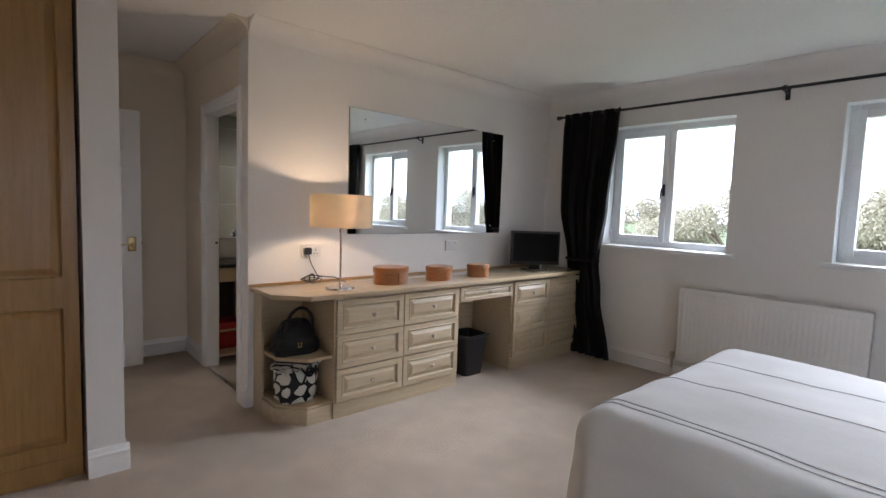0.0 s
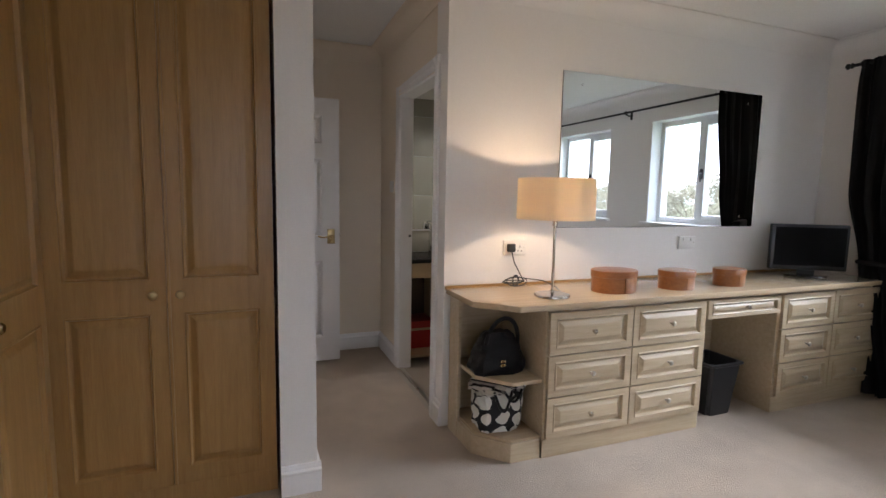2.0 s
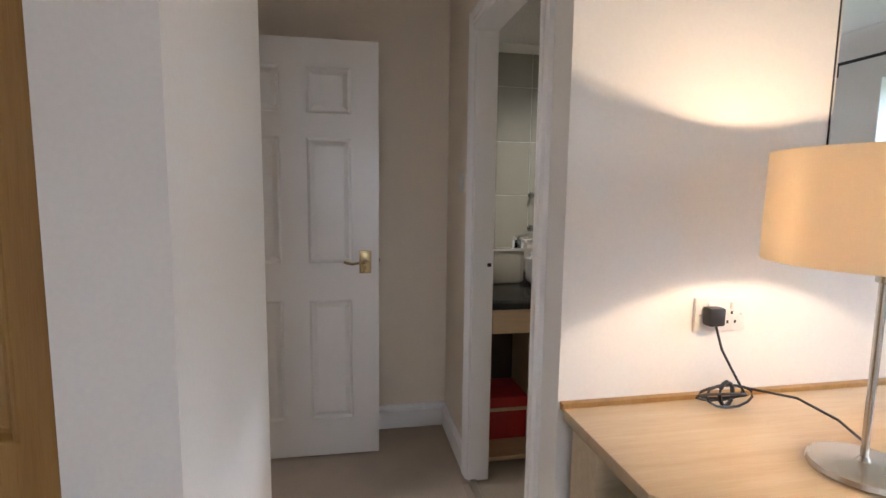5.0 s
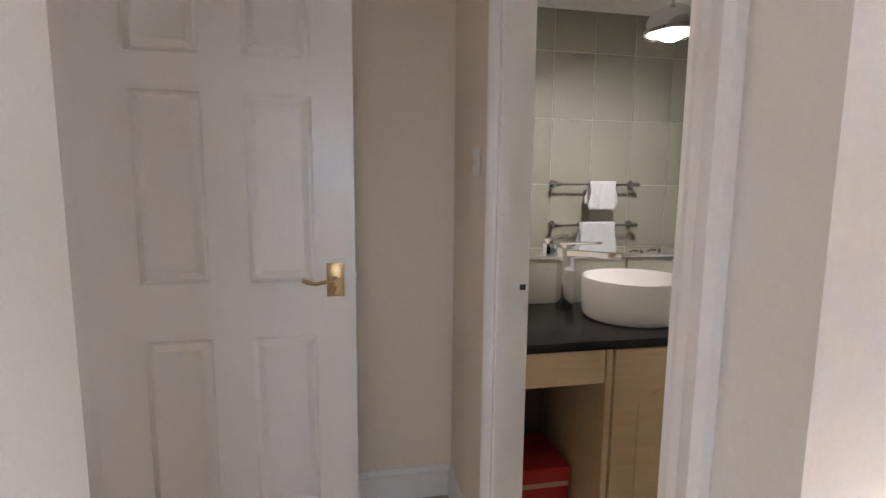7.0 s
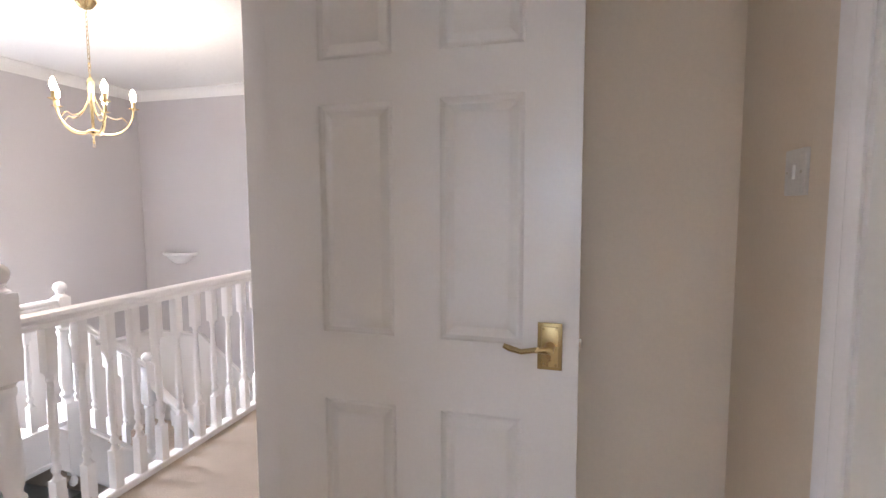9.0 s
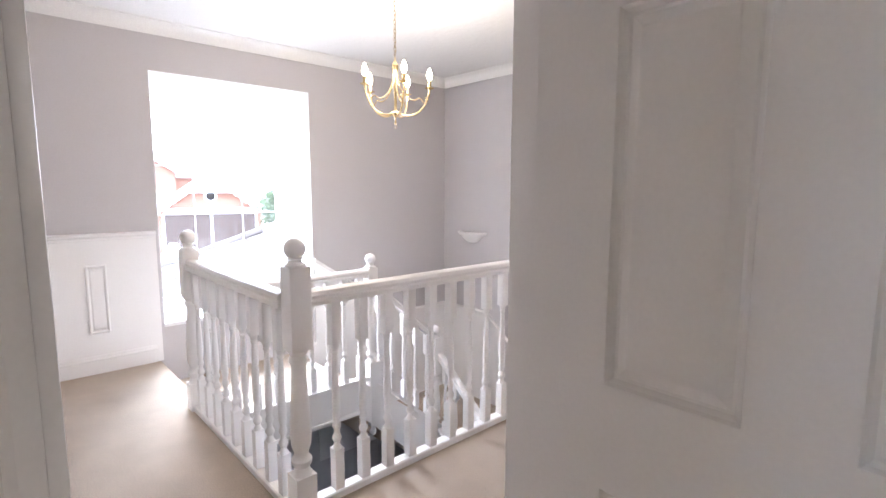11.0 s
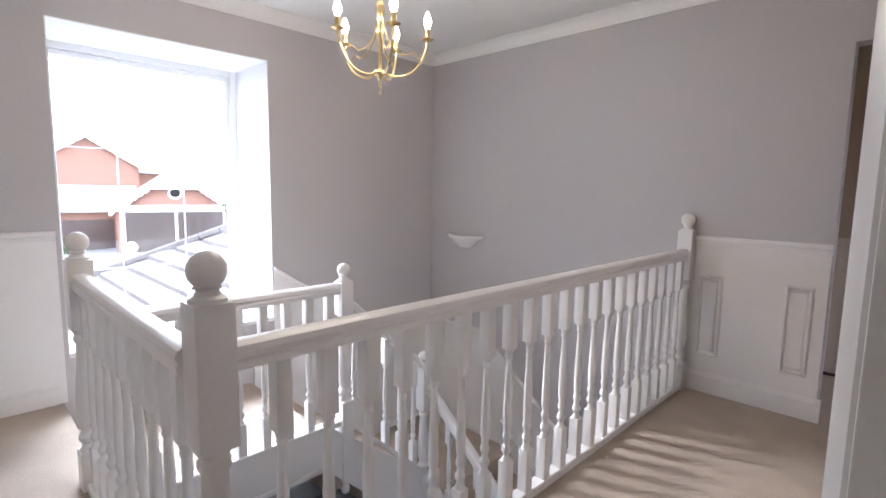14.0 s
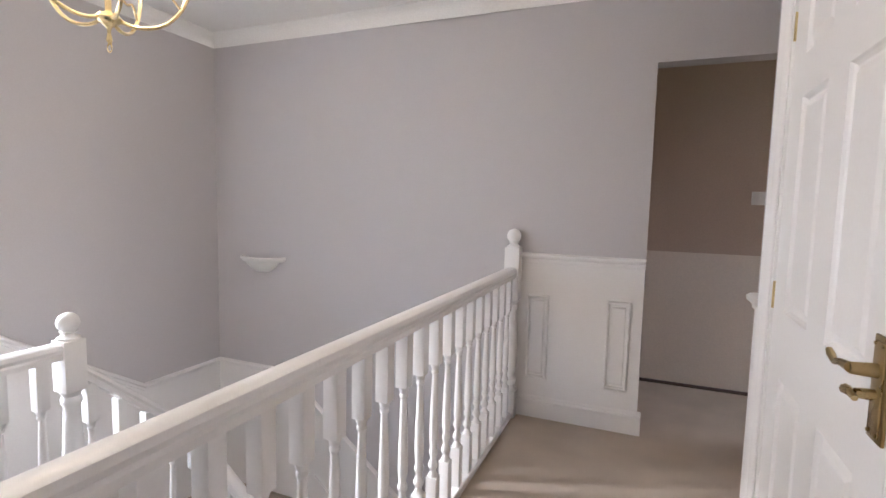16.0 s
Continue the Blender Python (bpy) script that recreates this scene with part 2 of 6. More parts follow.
BARK = mat("grey_bark", (0.12, 0.095, 0.07), 0.9, var=0.2)
GRASS = mat("lawn_grass", (0.11, 0.15, 0.06), 0.95, var=0.25, scale=2, bump=0.4, bscale=60)
TARMAC = mat("pale_paved_drive", (0.17, 0.155, 0.145), 0.9, var=0.15, scale=4, bump=0.3, bscale=50)
CARPAINT = mat("dark_blue_car_paint", (0.02, 0.035, 0.055), 0.2, var=0.05, coat=0.8)
TYRE = mat("black_rubber", (0.02, 0.02, 0.02), 0.8)


# ---- mesh helpers ----
def box(x0, x1, y0, y1, z0, z1, bm=None, bevel=0.0):
    own = bmesh.new()
    v = [own.verts.new((x, y, z)) for z in (z0, z1) for y in (y0, y1) for x in (x0, x1)]
    for f in ((0, 2, 3, 1), (4, 5, 7, 6), (0, 1, 5, 4), (2, 6, 7, 3), (0, 4, 6, 2), (1, 3, 7, 5)):
        own.faces.new([v[i] for i in f])
    if bevel:
        bmesh.ops.bevel(own, geom=own.edges[:], offset=bevel, segments=2, affect='EDGES', profile=0.6)
    return join(bm, own)


def join(bm, own):
    if bm is None:
        return own
    me = bpy.data.meshes.new("tmp")
    own.to_mesh(me)
    own.free()
    bm.from_mesh(me)
    bpy.data.meshes.remove(me)
    return bm


def boxes(rows, bevel=0.0):
    bm = bmesh.new()
    for r in rows:
        box(*r, bm=bm, bevel=bevel)
    return bm


def lathe(profile, place=(0, 0, 0), seg=20, bm=None, sx=1.0, sy=1.0, caps=True):
    """Turns (radius, height) pairs about the upright axis."""
    own = bmesh.new()
    rings = []
    for r, z in profile:
        rings.append([own.verts.new((place[0] + sx * r * math.cos(2 * math.pi * i / seg), place[1] + sy * r * math.sin(2 * math.pi * i / seg), place[2] + z)) for i in range(seg)])
    for a, b in zip(rings, rings[1:]):
        for i in range(seg):
            own.faces.new((a[i], a[(i + 1) % seg], b[(i + 1) % seg], b[i]))
    if caps:
        own.faces.new(rings[0][::-1])
        own.faces.new(rings[-1])
    return join(bm, own)


def tube(points, r, seg=8, bm=None, closed=False):
    own = bmesh.new()
    pts = [Vector(p) for p in points]
    rings = []
    for i, p in enumerate(pts):
        a, b = pts[max(i - 1, 0)], pts[min(i + 1, len(pts) - 1)]
        if closed:
            a, b = pts[i - 1], pts[(i + 1) % len(pts)]
        d = (b - a).normalized()
        side = d.cross(Vector((0, 0, 1)) if abs(d.z) < 0.95 else Vector((1, 0, 0))).normalized()
        up = side.cross(d)
        rr = r[i] if isinstance(r, (list, tuple)) else r
        rings.append([own.verts.new(p + rr * (math.cos(2 * math.pi * k / seg) * side + math.sin(2 * math.pi * k / seg) * up)) for k in range(seg)])
    pairs = list(zip(rings, rings[1:])) + ([(rings[-1], rings[0])] if closed else [])
    for a, b in pairs:
        for k in range(seg):
            own.faces.new((a[k], a[(k + 1) % seg], b[(k + 1) % seg], b[k]))
    if not closed:
        own.faces.new(rings[0][::-1])
        own.faces.new(rings[-1])
    bmesh.ops.recalc_face_normals(own, faces=own.faces[:])
    return join(bm, own)


def profile_run(profile, p0, p1, n, bm=None, up=(0, 0, 1)):
    """A moulding: the outline (out, up) drawn along p0 to p1, standing out along n."""
    own = bmesh.new()
    n, u = Vector(n), Vector(up)
    ends = [[own.verts.new(Vector(p) + n * a + u * b) for a, b in profile] for p in (p0, p1)]
    k = len(profile)
    for i in range(k):
        own.faces.new((ends[0][i], ends[0][(i + 1) % k], ends[1][(i + 1) % k], ends[1][i]))
    own.faces.new(ends[0][::-1])
    own.faces.new(ends[1])
    bmesh.ops.recalc_face_normals(own, faces=own.faces[:])
    return join(bm, own)


def prism(outline, z0, z1, bm=None, bevel=0.0):
    own = bmesh.new()
    lo = [own.verts.new((x, y, z0)) for x, y in outline]
    hi = [own.verts.new((x, y, z1)) for x, y in outline]
    k = len(outline)
    for i in range(k):
        own.faces.new((lo[i], lo[(i + 1) % k], hi[(i + 1) % k], hi[i]))
    own.faces.new(lo[::-1])
    own.faces.new(hi)
    bmesh.ops.recalc_face_normals(own, faces=own.faces[:])
    if bevel:
        bmesh.ops.bevel(own, geom=own.edges[:], offset=bevel, segments=2, affect='EDGES', profile=0.6)
    return join(bm, own)


def turned(bm, m):
    bmesh.ops.transform(bm, matrix=m, verts=bm.verts[:])
    return bm


WHERE = {}


def root(name, place=(0, 0, 0), label="", category="", group="", kind=""):
    ob = new(name)
    ob.empty_display_size = 0.1
    ob.matrix_basis = Matrix.Translation(place)
    WHERE[ob] = Matrix.Translation(place)
    return tagged(ob, label, category, group, kind)


def to_mesh(name, bm, material, soft=True):
    me = bpy.data.meshes.new(name)
    bmesh.ops.recalc_face_normals(bm, faces=bm.faces[:])
    bm.to_mesh(me)
    bm.free()
    me.materials.append(material)
    if soft:
        me.shade_smooth()
        me.set_sharp_from_angle(angle=radians(32))
    return me


def part(name, bm, material, parent, label="", soft=True):
    """One mesh object under a thing or a part; coordinates are the world's."""
    me = bm if isinstance(bm, bpy.types.Mesh) else to_mesh(name, bm, material, soft)
    ob = new(name, me)
    ob.parent = parent
    ob.matrix_parent_inverse = WHERE.get(parent, Matrix()).inverted()
    WHERE[ob] = Matrix()
    return tagged(ob, label)


def solid(name, bm, material, label="", category="", kind="", group="", soft=True):
    ob = new(name, to_mesh(name, bm, material, soft))
    WHERE[ob] = Matrix()
    return tagged(ob, label, category, group, kind)


def setting(name, bm, material, label="", soft=True):
    return solid(name, bm, material, label, "", "structure", "", soft)


# ---- the plan ----
CEILING = 2.44
NW = 3.07          # bedroom's dressing-table wall
EW = 3.03          # bedroom's window wall
LW = -4.66         # landing's window wall
LN = 7.40          # landing's far wall
LS = 3.55          # landing's near wall
LE = -1.27         # landing's door wall
CW = -1.15         # the same wall seen from the lobby
RAILX, RAILY, WELLX = -2.33, 4.475, -3.645
MIDZ, LOWZ, HALLZ = -0.18, -0.96, -2.72

setting("floor", boxes([(-2.42, EW + 0.1, -2.72, NW, -0.2, 0), (-0.9, 0.02, NW, 3.44, -0.2, 0), (CW - 0.06, 0.02, 3.44, 4.63, -0.2, 0), (0.02, 0.058, 4.03, 4.63, -0.2, 0)]), CARPET, "beige cut-pile carpet with faint footprints")
setting("floor_landing", boxes([(LW, CW - 0.06, LS, RAILY + 0.03, -0.2, 0), (RAILX - 0.03, LE, RAILY + 0.03, LN, -0.2, 0), (LE, -0.6, 6.45, LN, -0.2, 0), (-1.75, 1.5, LN, 8.36, -0.2, 0)]), CARPET, "beige cut-pile carpet on the landing")
setting("floor_bathroom", boxes([(0.02, 2.6, 3.19, 4.03, -0.2, -0.004), (0.058, 2.6, 4.03, 4.57, -0.2, -0.004)]), FLOORTILE, "beige tiled bathroom floor")
setting("threshold_strip", box(0.055, 0.085, 3.25, 4.05, -0.004, 0.008, bevel=0.003), NICKEL, "thin metal threshold strip at the bathroom door")
setting("ceiling", boxes([(-2.42, EW + 0.27, -2.72, NW, CEILING, 2.6), (-2.42, 0.02, NW, 3.44, CEILING, 2.6), (CW - 0.06, 0.07, 3.44, 4.69, CEILING, 2.6)]), CEIL, "white textured plaster ceiling")
setting("ceiling_landing", boxes([(-5.26, CW - 0.06, 3.44, 7.46, CEILING, 2.6), (CW - 0.06, -0.5, 4.69, 7.46, CEILING, 2.6), (-1.9, 1.6, 7.46, 8.5, CEILING, 2.6)]), CEIL, "white plaster ceiling over the landing")
setting("ceiling_bathroom", boxes([(0.02, 2.7, NW, 3.44, 2.41, 2.6), (0.07, 2.7, 3.44, 4.75, 2.41, 2.6)]), CEIL, "white bathroom ceiling")

FE = 0.055         # lobby wall beyond the bathroom door
W1, W2 = (1.335, 2.39), (-0.37, 0.69)
WZ0, WZ1 = 1.055, 2.115
setting("wall_bedroom_north", boxes([(0.02, 0.14, NW, 3.24, 0, CEILING), (0.14, EW + 0.27, NW, 3.19, 0, CEILING)]), WALL, "cream white plaster wall behind the dressing table")
setting("wall_bedroom_east", boxes([(EW, EW + 0.27, -2.72, W2[0], 0, CEILING), (EW, EW + 0.27, W2[1], W1[0], 0, CEILING), (EW, EW + 0.27, W1[1], NW, 0, CEILING)]
        + [(EW, EW + 0.27, a, b, 0, WZ0 - 0.03) for a, b in (W1, W2)] + [(EW, EW + 0.27, a, b, WZ1, CEILING) for a, b in (W1, W2)]), WALL, "cream white plaster wall with two windows")
# The south wall's opening is for the added, unseen window.
setting("wall_bedroom_south", boxes([(-2.42, -1.2, -2.87, -2.6, 0, CEILING), (0.1, EW, -2.87, -2.6, 0, CEILING), (-1.2, 0.1, -2.87, -2.6, 0, 1.0), (-1.2, 0.1, -2.87, -2.6, 2.1, CEILING)]), WALL, "cream white plaster wall")
setting("wall_bedroom_west", boxes([(-2.42, -2.3, -2.6, 3.43, 0, CEILING)]), WALL, "cream white plaster wall")
setting("wall_wardrobe_end", boxes([(-0.86, -0.71, 2.69, 3.44, 0, CEILING)]), WALL, "white end wall beside the wardrobe")
setting("wall_lobby_east", boxes([(FE, 0.14, 4.06, 4.69, 0, CEILING), (0.038, 0.14, 3.24, 4.06, 1.99, CEILING)]), LOBBY, "cream white wall with the bathroom doorway")
setting("wall_lobby_north", boxes([(CW, FE, 4.63, 4.75, 0, CEILING)]), LOBBY, "cream white wall at the end of the lobby")

SD = (-3.70, -2.94)
BD = (3.685, 4.50)
D2 = (5.44, 6.265)
setting("wall_landing_south", boxes([(LW, SD[0], 3.43, LS, 0, CEILING), (SD[1], CW - 0.06, 3.43, LS, 0, CEILING), (SD[0], SD[1], 3.43, LS, 1.99, CEILING)]), GREY, "pale grey wall with a panelled door")
setting("wall_lobby_south", boxes([(CW, -0.86, 3.40, 3.44, 0, CEILING)]), LOBBY, "cream white return wall in the lobby")
setting("wall_landing_east", boxes([(LE, CW - 0.06, LS, BD[0], 0, CEILING), (LE, CW - 0.06, BD[1], D2[0], 0, CEILING), (LE, CW - 0.06, D2[1], 6.45, 0, CEILING),
        (LE, CW - 0.06, BD[0], BD[1], 1.995, CEILING), (LE, CW - 0.06, D2[0], D2[1], 1.99, CEILING)]), GREY, "pale grey landing wall with two doorways")
setting("wall_lobby_west", boxes([(CW - 0.06, CW, 3.40, BD[0], 0, CEILING), (CW - 0.06, CW, BD[1], 4.75, 0, CEILING), (CW - 0.06, CW, BD[0], BD[1], 1.995, CEILING),
        (CW - 0.06, CW, 4.75, 6.45, 0, CEILING)]), LOBBY, "cream white wall beside the bedroom door")
LWIN = (4.56, 5.79, 0.28, 2.11)
setting("wall_landing_west", boxes([(-5.26, LW, 3.43, LWIN[0], HALLZ, CEILING), (-5.26, LW, LWIN[1], 7.52, HALLZ, CEILING), (-5.26, LW, LWIN[0], LWIN[1], HALLZ, LWIN[2] - 0.03), (-5.26, LW, LWIN[0], LWIN[1], LWIN[3], CEILING)]), GREY, "pale grey wall with a tall deep-set window")
OP = (-1.615, -0.85)
setting("wall_landing_north", boxes([(LW, OP[0], LN, 7.52, HALLZ, CEILING), (OP[1], -0.5, LN, 7.52, 0, CEILING), (OP[0], OP[1], LN, 7.52, 2.0, CEILING), (OP[0], -0.5, LN, 7.52, HALLZ, -0.2)]), GREY, "pale grey stairwell wall with an opening to a passage")
# Passage runs on unseen to an added end opening that lets sky in.
setting("wall_passage", boxes([(-1.9, -0.5, 8.36, 8.48, 0, CEILING), (-1.9, -1.75, 7.52, 8.36, 0, CEILING), (-0.6, -0.5, 6.45, LN, 0, CEILING), (-0.5, 1.5, 7.42, 7.52, 0, CEILING), (-0.5, 1.5, 8.36, 8.48, 0, CEILING), (1.5, 1.6, 7.42, 8.48, 0, 0.9), (1.5, 1.6, 7.42, 8.48, 2.1, CEILING), (CW, -0.6, 6.45, 6.55, 0, CEILING)]), TAUPE, "taupe passage wall with an unseen opening added for light")
setting("wall_bathroom", boxes([(0.14, 2.6, 4.57, 4.69, 0, 2.41), (2.6, 2.7, 3.19, 4.69, 0, 2.41)]), GROUT, "bathroom wall")
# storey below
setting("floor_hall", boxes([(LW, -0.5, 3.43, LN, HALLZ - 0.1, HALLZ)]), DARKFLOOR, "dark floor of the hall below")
# Wall colour is darkened to stand for the unlit hall's shade.
setting("wall_hall", boxes([(LW, -0.5, 3.31, 3.43, HALLZ, -0.2), (-0.62, -0.5, 3.43, LN, HALLZ, -0.2)]), mat("shaded_hall_paint", (0.10, 0.098, 0.10), 0.8), "wall of the hall below, its colour darkened for shade")

# ---- trims ----
SKIRT = ((0, 0), (0.018, 0), (0.018, 0.092), (0.021, 0.096), (0.020, 0.104), (0.012, 0.110), (0.010, 0.122), (0.006, 0.130), (0, 0.132))
DADO = ((0, -0.03), (0.012, -0.025), (0.014, -0.008), (0.03, 0.002), (0.032, 0.016), (0.02, 0.024), (0, 0.026))
ARCH = ((0, 0), (0.008, 0), (0.016, 0.010), (0.018, 0.020), (0.014, 0.030), (0.020, 0.040), (0.022, 0.058), (0.014, 0.066), (0, 0.066))
COVE = ((0, -0.085), (0.008, -0.085), (0.012, -0.075), (0.020, -0.052), (0.036, -0.030), (0.058, -0.016), (0.078, -0.010), (0.085, -0.006), (0.085, 0), (0, 0))


# smooth quarter-round cove of the bedroom, with a thin bead under the ceiling
ROUND = [(0, -0.105), (0.003, -0.105)] + [(0.102 - 0.099 * math.cos(radians(9 * k)), -0.105 + 0.099 * math.sin(radians(9 * k))) for k in range(11)] + [(0.108, -0.006), (0.108, 0), (0, 0)]


def skirting(p0, p1, n, name="baseboard"):
    return setting(name, profile_run(SKIRT, p0, p1, n), GLOSS, "white gloss skirting board")


def dado_rail(p0, p1, n):
    return setting("trim_dado_rail", profile_run(DADO, p0, p1, n), GLOSS, "white moulded dado rail")


def cornice(p0, p1, n, shape=COVE, material=CEIL):
    return setting("trim_cornice", profile_run(shape, p0, p1, n), material, "white plaster cove cornice")


def architrave(x, y0, y1, top, n, axis="y", back=0.0):
    """Three mouldings round a doorway; outline stands out along n."""
    bm = bmesh.new()
    e = Vector((0, 1, 0)) if axis == "y" else Vector((1, 0, 0))

    def at(a, z):
        return Vector((x, a, z)) if axis == "y" else Vector((a, x, z))
    profile_run(ARCH, at(y0, 0), at(y0, top + 0.066), n, bm, -e)
    b = Vector(n) * -back
    profile_run(ARCH, at(y1, 0) + b, at(y1, top + 0.066) + b, n, bm, e)
    profile_run(ARCH, at(y0, top), at(y1, top) + b, n, bm)
    return setting("trim_architrave", bm, GLOSS, "white moulded door architrave")


def lining(axis, a0, a1, b0, b1, top, name="door_frame", back=0.0):
    """The boards lining a doorway through a wall, with a stop."""
    t = 0.016
    if axis == "y":      # wall runs along y, doorway from b0 to b1
        rows = [(a0 - 0.004, a1 + 0.004, b0, b0 + t, 0, top), (a0 - 0.004 + back, a1 + 0.004, b1 - t, b1, 0, top), (a0 - 0.004 + back / 2, a1 + 0.004, b0 + t, b1 - t, top - t, top)]
    else:
        rows = [(b0, b0 + t, a0 - 0.004, a1 + 0.004, 0, top), (b1 - t, b1, a0 - 0.004, a1 + 0.004, 0, top), (b0 + t, b1 - t, a0 - 0.004, a1 + 0.004, top - t, top)]
    return setting(name, boxes(rows, 0.002), GLOSS, "white painted door lining")


skirting((0.06, NW, 0), (EW, NW, 0), (0, -1, 0))
skirting((EW, -2.6, 0), (EW, NW, 0), (-1, 0, 0))
skirting((-0.86, 2.69, 0), (-0.692, 2.69, 0), (0, -1, 0))
skirting((-0.71, 2.69, 0), (-0.71, 3.44, 0), (1, 0, 0))
skirting((0.02, NW, 0), (0.02, 3.174, 0), (-1, 0, 0))
skirting((FE, 4.126, 0), (FE, 4.63, 0), (-1, 0, 0))
skirting((CW, 4.63, 0), (FE, 4.63, 0), (0, -1, 0))
skirting((LW, LS, 0), (LW, 4.50, 0), (1, 0, 0))
skirting((LW, LS, 0), (SD[0] - 0.066, LS, 0), (0, 1, 0))
skirting((SD[1] + 0.066, LS, 0), (LE, LS, 0), (0, 1, 0))
skirting((LE, 4.566, 0), (LE, 5.374, 0), (-1, 0, 0))
skirting((LE, 6.331, 0), (LE, 6.45, 0), (-1, 0, 0))
skirting((RAILX + 0.04, LN, 0), (OP[0] + 0.018, LN, 0), (0, -1, 0))
setting("trim_carpet_edge", box(-1.75, -0.6, 8.335, 8.353, 0.0, 0.022, bevel=0.004), DARKWOOD, "dark timber strip at the edge of the passage carpet")
cornice((0.02, NW, CEILING), (EW, NW, CEILING), (0, -1, 0), ROUND, WALL)
cornice((EW, -2.6, CEILING), (EW, NW, CEILING), (-1, 0, 0), ROUND, WALL)
cornice((CW, 4.63, CEILING), (FE, 4.63, CEILING), (0, -1, 0), ROUND, LOBBY)
cornice((0.02, NW, CEILING), (FE, 4.63, CEILING), (-1, 0, 0), ROUND, LOBBY)
cornice((LW, LS, CEILING), (LW, LN, CEILING), (1, 0, 0))
cornice((LW, LN, CEILING), (-0.6, LN, CEILING), (0, -1, 0))
cornice((LW, LS, CEILING), (LE, LS, CEILING), (0, 1, 0))
cornice((LE, LS, CEILING), (LE, 6.45, CEILING), (-1, 0, 0))
architrave(0.02, 3.24, 4.06, 1.99, (-1, 0, 0), "y", FE - 0.02)
architrave(CW, BD[0], BD[1], 1.995, (1, 0, 0))
architrave(LE, BD[0], BD[1], 1.995, (-1, 0, 0))
architrave(LE, D2[0], D2[1], 1.99, (-1, 0, 0))
architrave(LS, SD[0], SD[1], 1.99, (0, 1, 0), "x")
lining("y", 0.02, 0.14, 3.24, 4.06, 1.99, "door_frame", FE - 0.02)
lining("y", LE, CW, BD[0], BD[1], 1.995)
lining("y", LE, CW, D2[0], D2[1], 1.99)
lining("x", 3.31, LS, SD[0], SD[1], 1.99)
setting("wall_cupboard", boxes([(LW, SD[0], 3.31, 3.43, 0, CEILING), (SD[1], -2.42, 3.31, 3.43, 0, CEILING), (SD[0], SD[1], 3.31, 3.43, 1.99, CEILING)]), GREY, "plain wall behind the landing")
setting("floor_doorway", boxes([(SD[0], SD[1], 3.25, LS, -0.1, -0.001)]), CARPET, "beige carpet in the doorway")
setting("trim_threshold", box(SD[0] + 0.016, SD[1] - 0.016, 3.385, 3.42, -0.001, 0.006, bevel=0.002), BRASS, "brass carpet threshold bar")

# white dado boarding on the landing, 6 mm proud of the plaster
setting("wainscot_west", boxes([(LW, LW + 0.006, LS, LWIN[0] - 0.02, 0, 0.95)]), GLOSS, "white painted dado boarding")
setting("wainscot_south", boxes([(LW, SD[0] - 0.066, LS, LS + 0.006, 0, 0.95), (SD[1] + 0.066, LE, LS, LS + 0.006, 0, 0.95)]), GLOSS, "white painted dado boarding")
setting("wainscot_north", boxes([(RAILX, OP[0] - 0.002, LN - 0.006, LN, 0, 0.95)]), GLOSS, "white painted dado boarding")
setting("wainscot_east", boxes([(LE - 0.006, LE, 6.331, 6.45, 0, 0.95)]), GLOSS, "white painted dado boarding")
setting("wainscot_passage", boxes([(-1.75, -0.6, 8.354, 8.36, 0, 0.95)]), mat("cream_passage_paint", (0.72, 0.645, 0.565), 0.6), "cream dado boarding in the passage")
dado_rail((LW, LS, 0.95), (LW, LWIN[0] - 0.02, 0.95), (1, 0, 0))
dado_rail((LW, LS, 0.95), (SD[0] - 0.066, LS, 0.95), (0, 1, 0))
dado_rail((SD[1] + 0.066, LS, 0.95), (LE, LS, 0.95), (0, 1, 0))
dado_rail((RAILX, LN, 0.95), (OP[0], LN, 0.95), (0, -1, 0))
dado_rail((LE, 6.331, 0.95), (LE, 6.46, 0.95), (-1, 0, 0))
# sloping dado down the stairs, along the window wall and round the corner
run2 = [(LW, 5.795, 0.63), (LW, 6.76, -0.01), (LW, LN, -0.01)]
run3 = [(LW, LN, -0.01), (-4.0, LN, -0.01), (-2.2, LN, -1.47)]
for run, n in ((run2, (1, 0, 0)), (run3, (0, -1, 0))):
    for p, q in zip(run, run[1:]):
        dado_rail(p, q, n)


def board(points, n, depth, name):
    """A flat board of that outline, standing out along n."""
    bm = bmesh.new()
    a = [bm.verts.new(p) for p in points]
    b = [bm.verts.new(Vector(p) + Vector(n) * depth) for p in points]
    k = len(points)
    bm.faces.new(a[::-1]), bm.faces.new(b)
    for i in range(k):
        bm.faces.new((a[i], a[(i + 1) % k], b[(i + 1) % k], b[i]))
    return setting(name, bm, GLOSS, "white painted dado boarding beside the stairs")


board([(LW, 5.795, 0.63), (LW, 5.795, -1.3), (LW, LN, -1.3), (LW, LN, -0.01), (LW, 6.76, -0.01)], (1, 0, 0), 0.006, "wainscot_stair_west")
board([(LW, LN, -0.01), (LW, LN, -1.2), (-3.6, LN, -1.2), (-2.2, LN, -2.6), (-2.2, LN, -1.47), (-4.0, LN, -0.01)], (0, -1, 0), 0.006, "wainscot_stair_north")


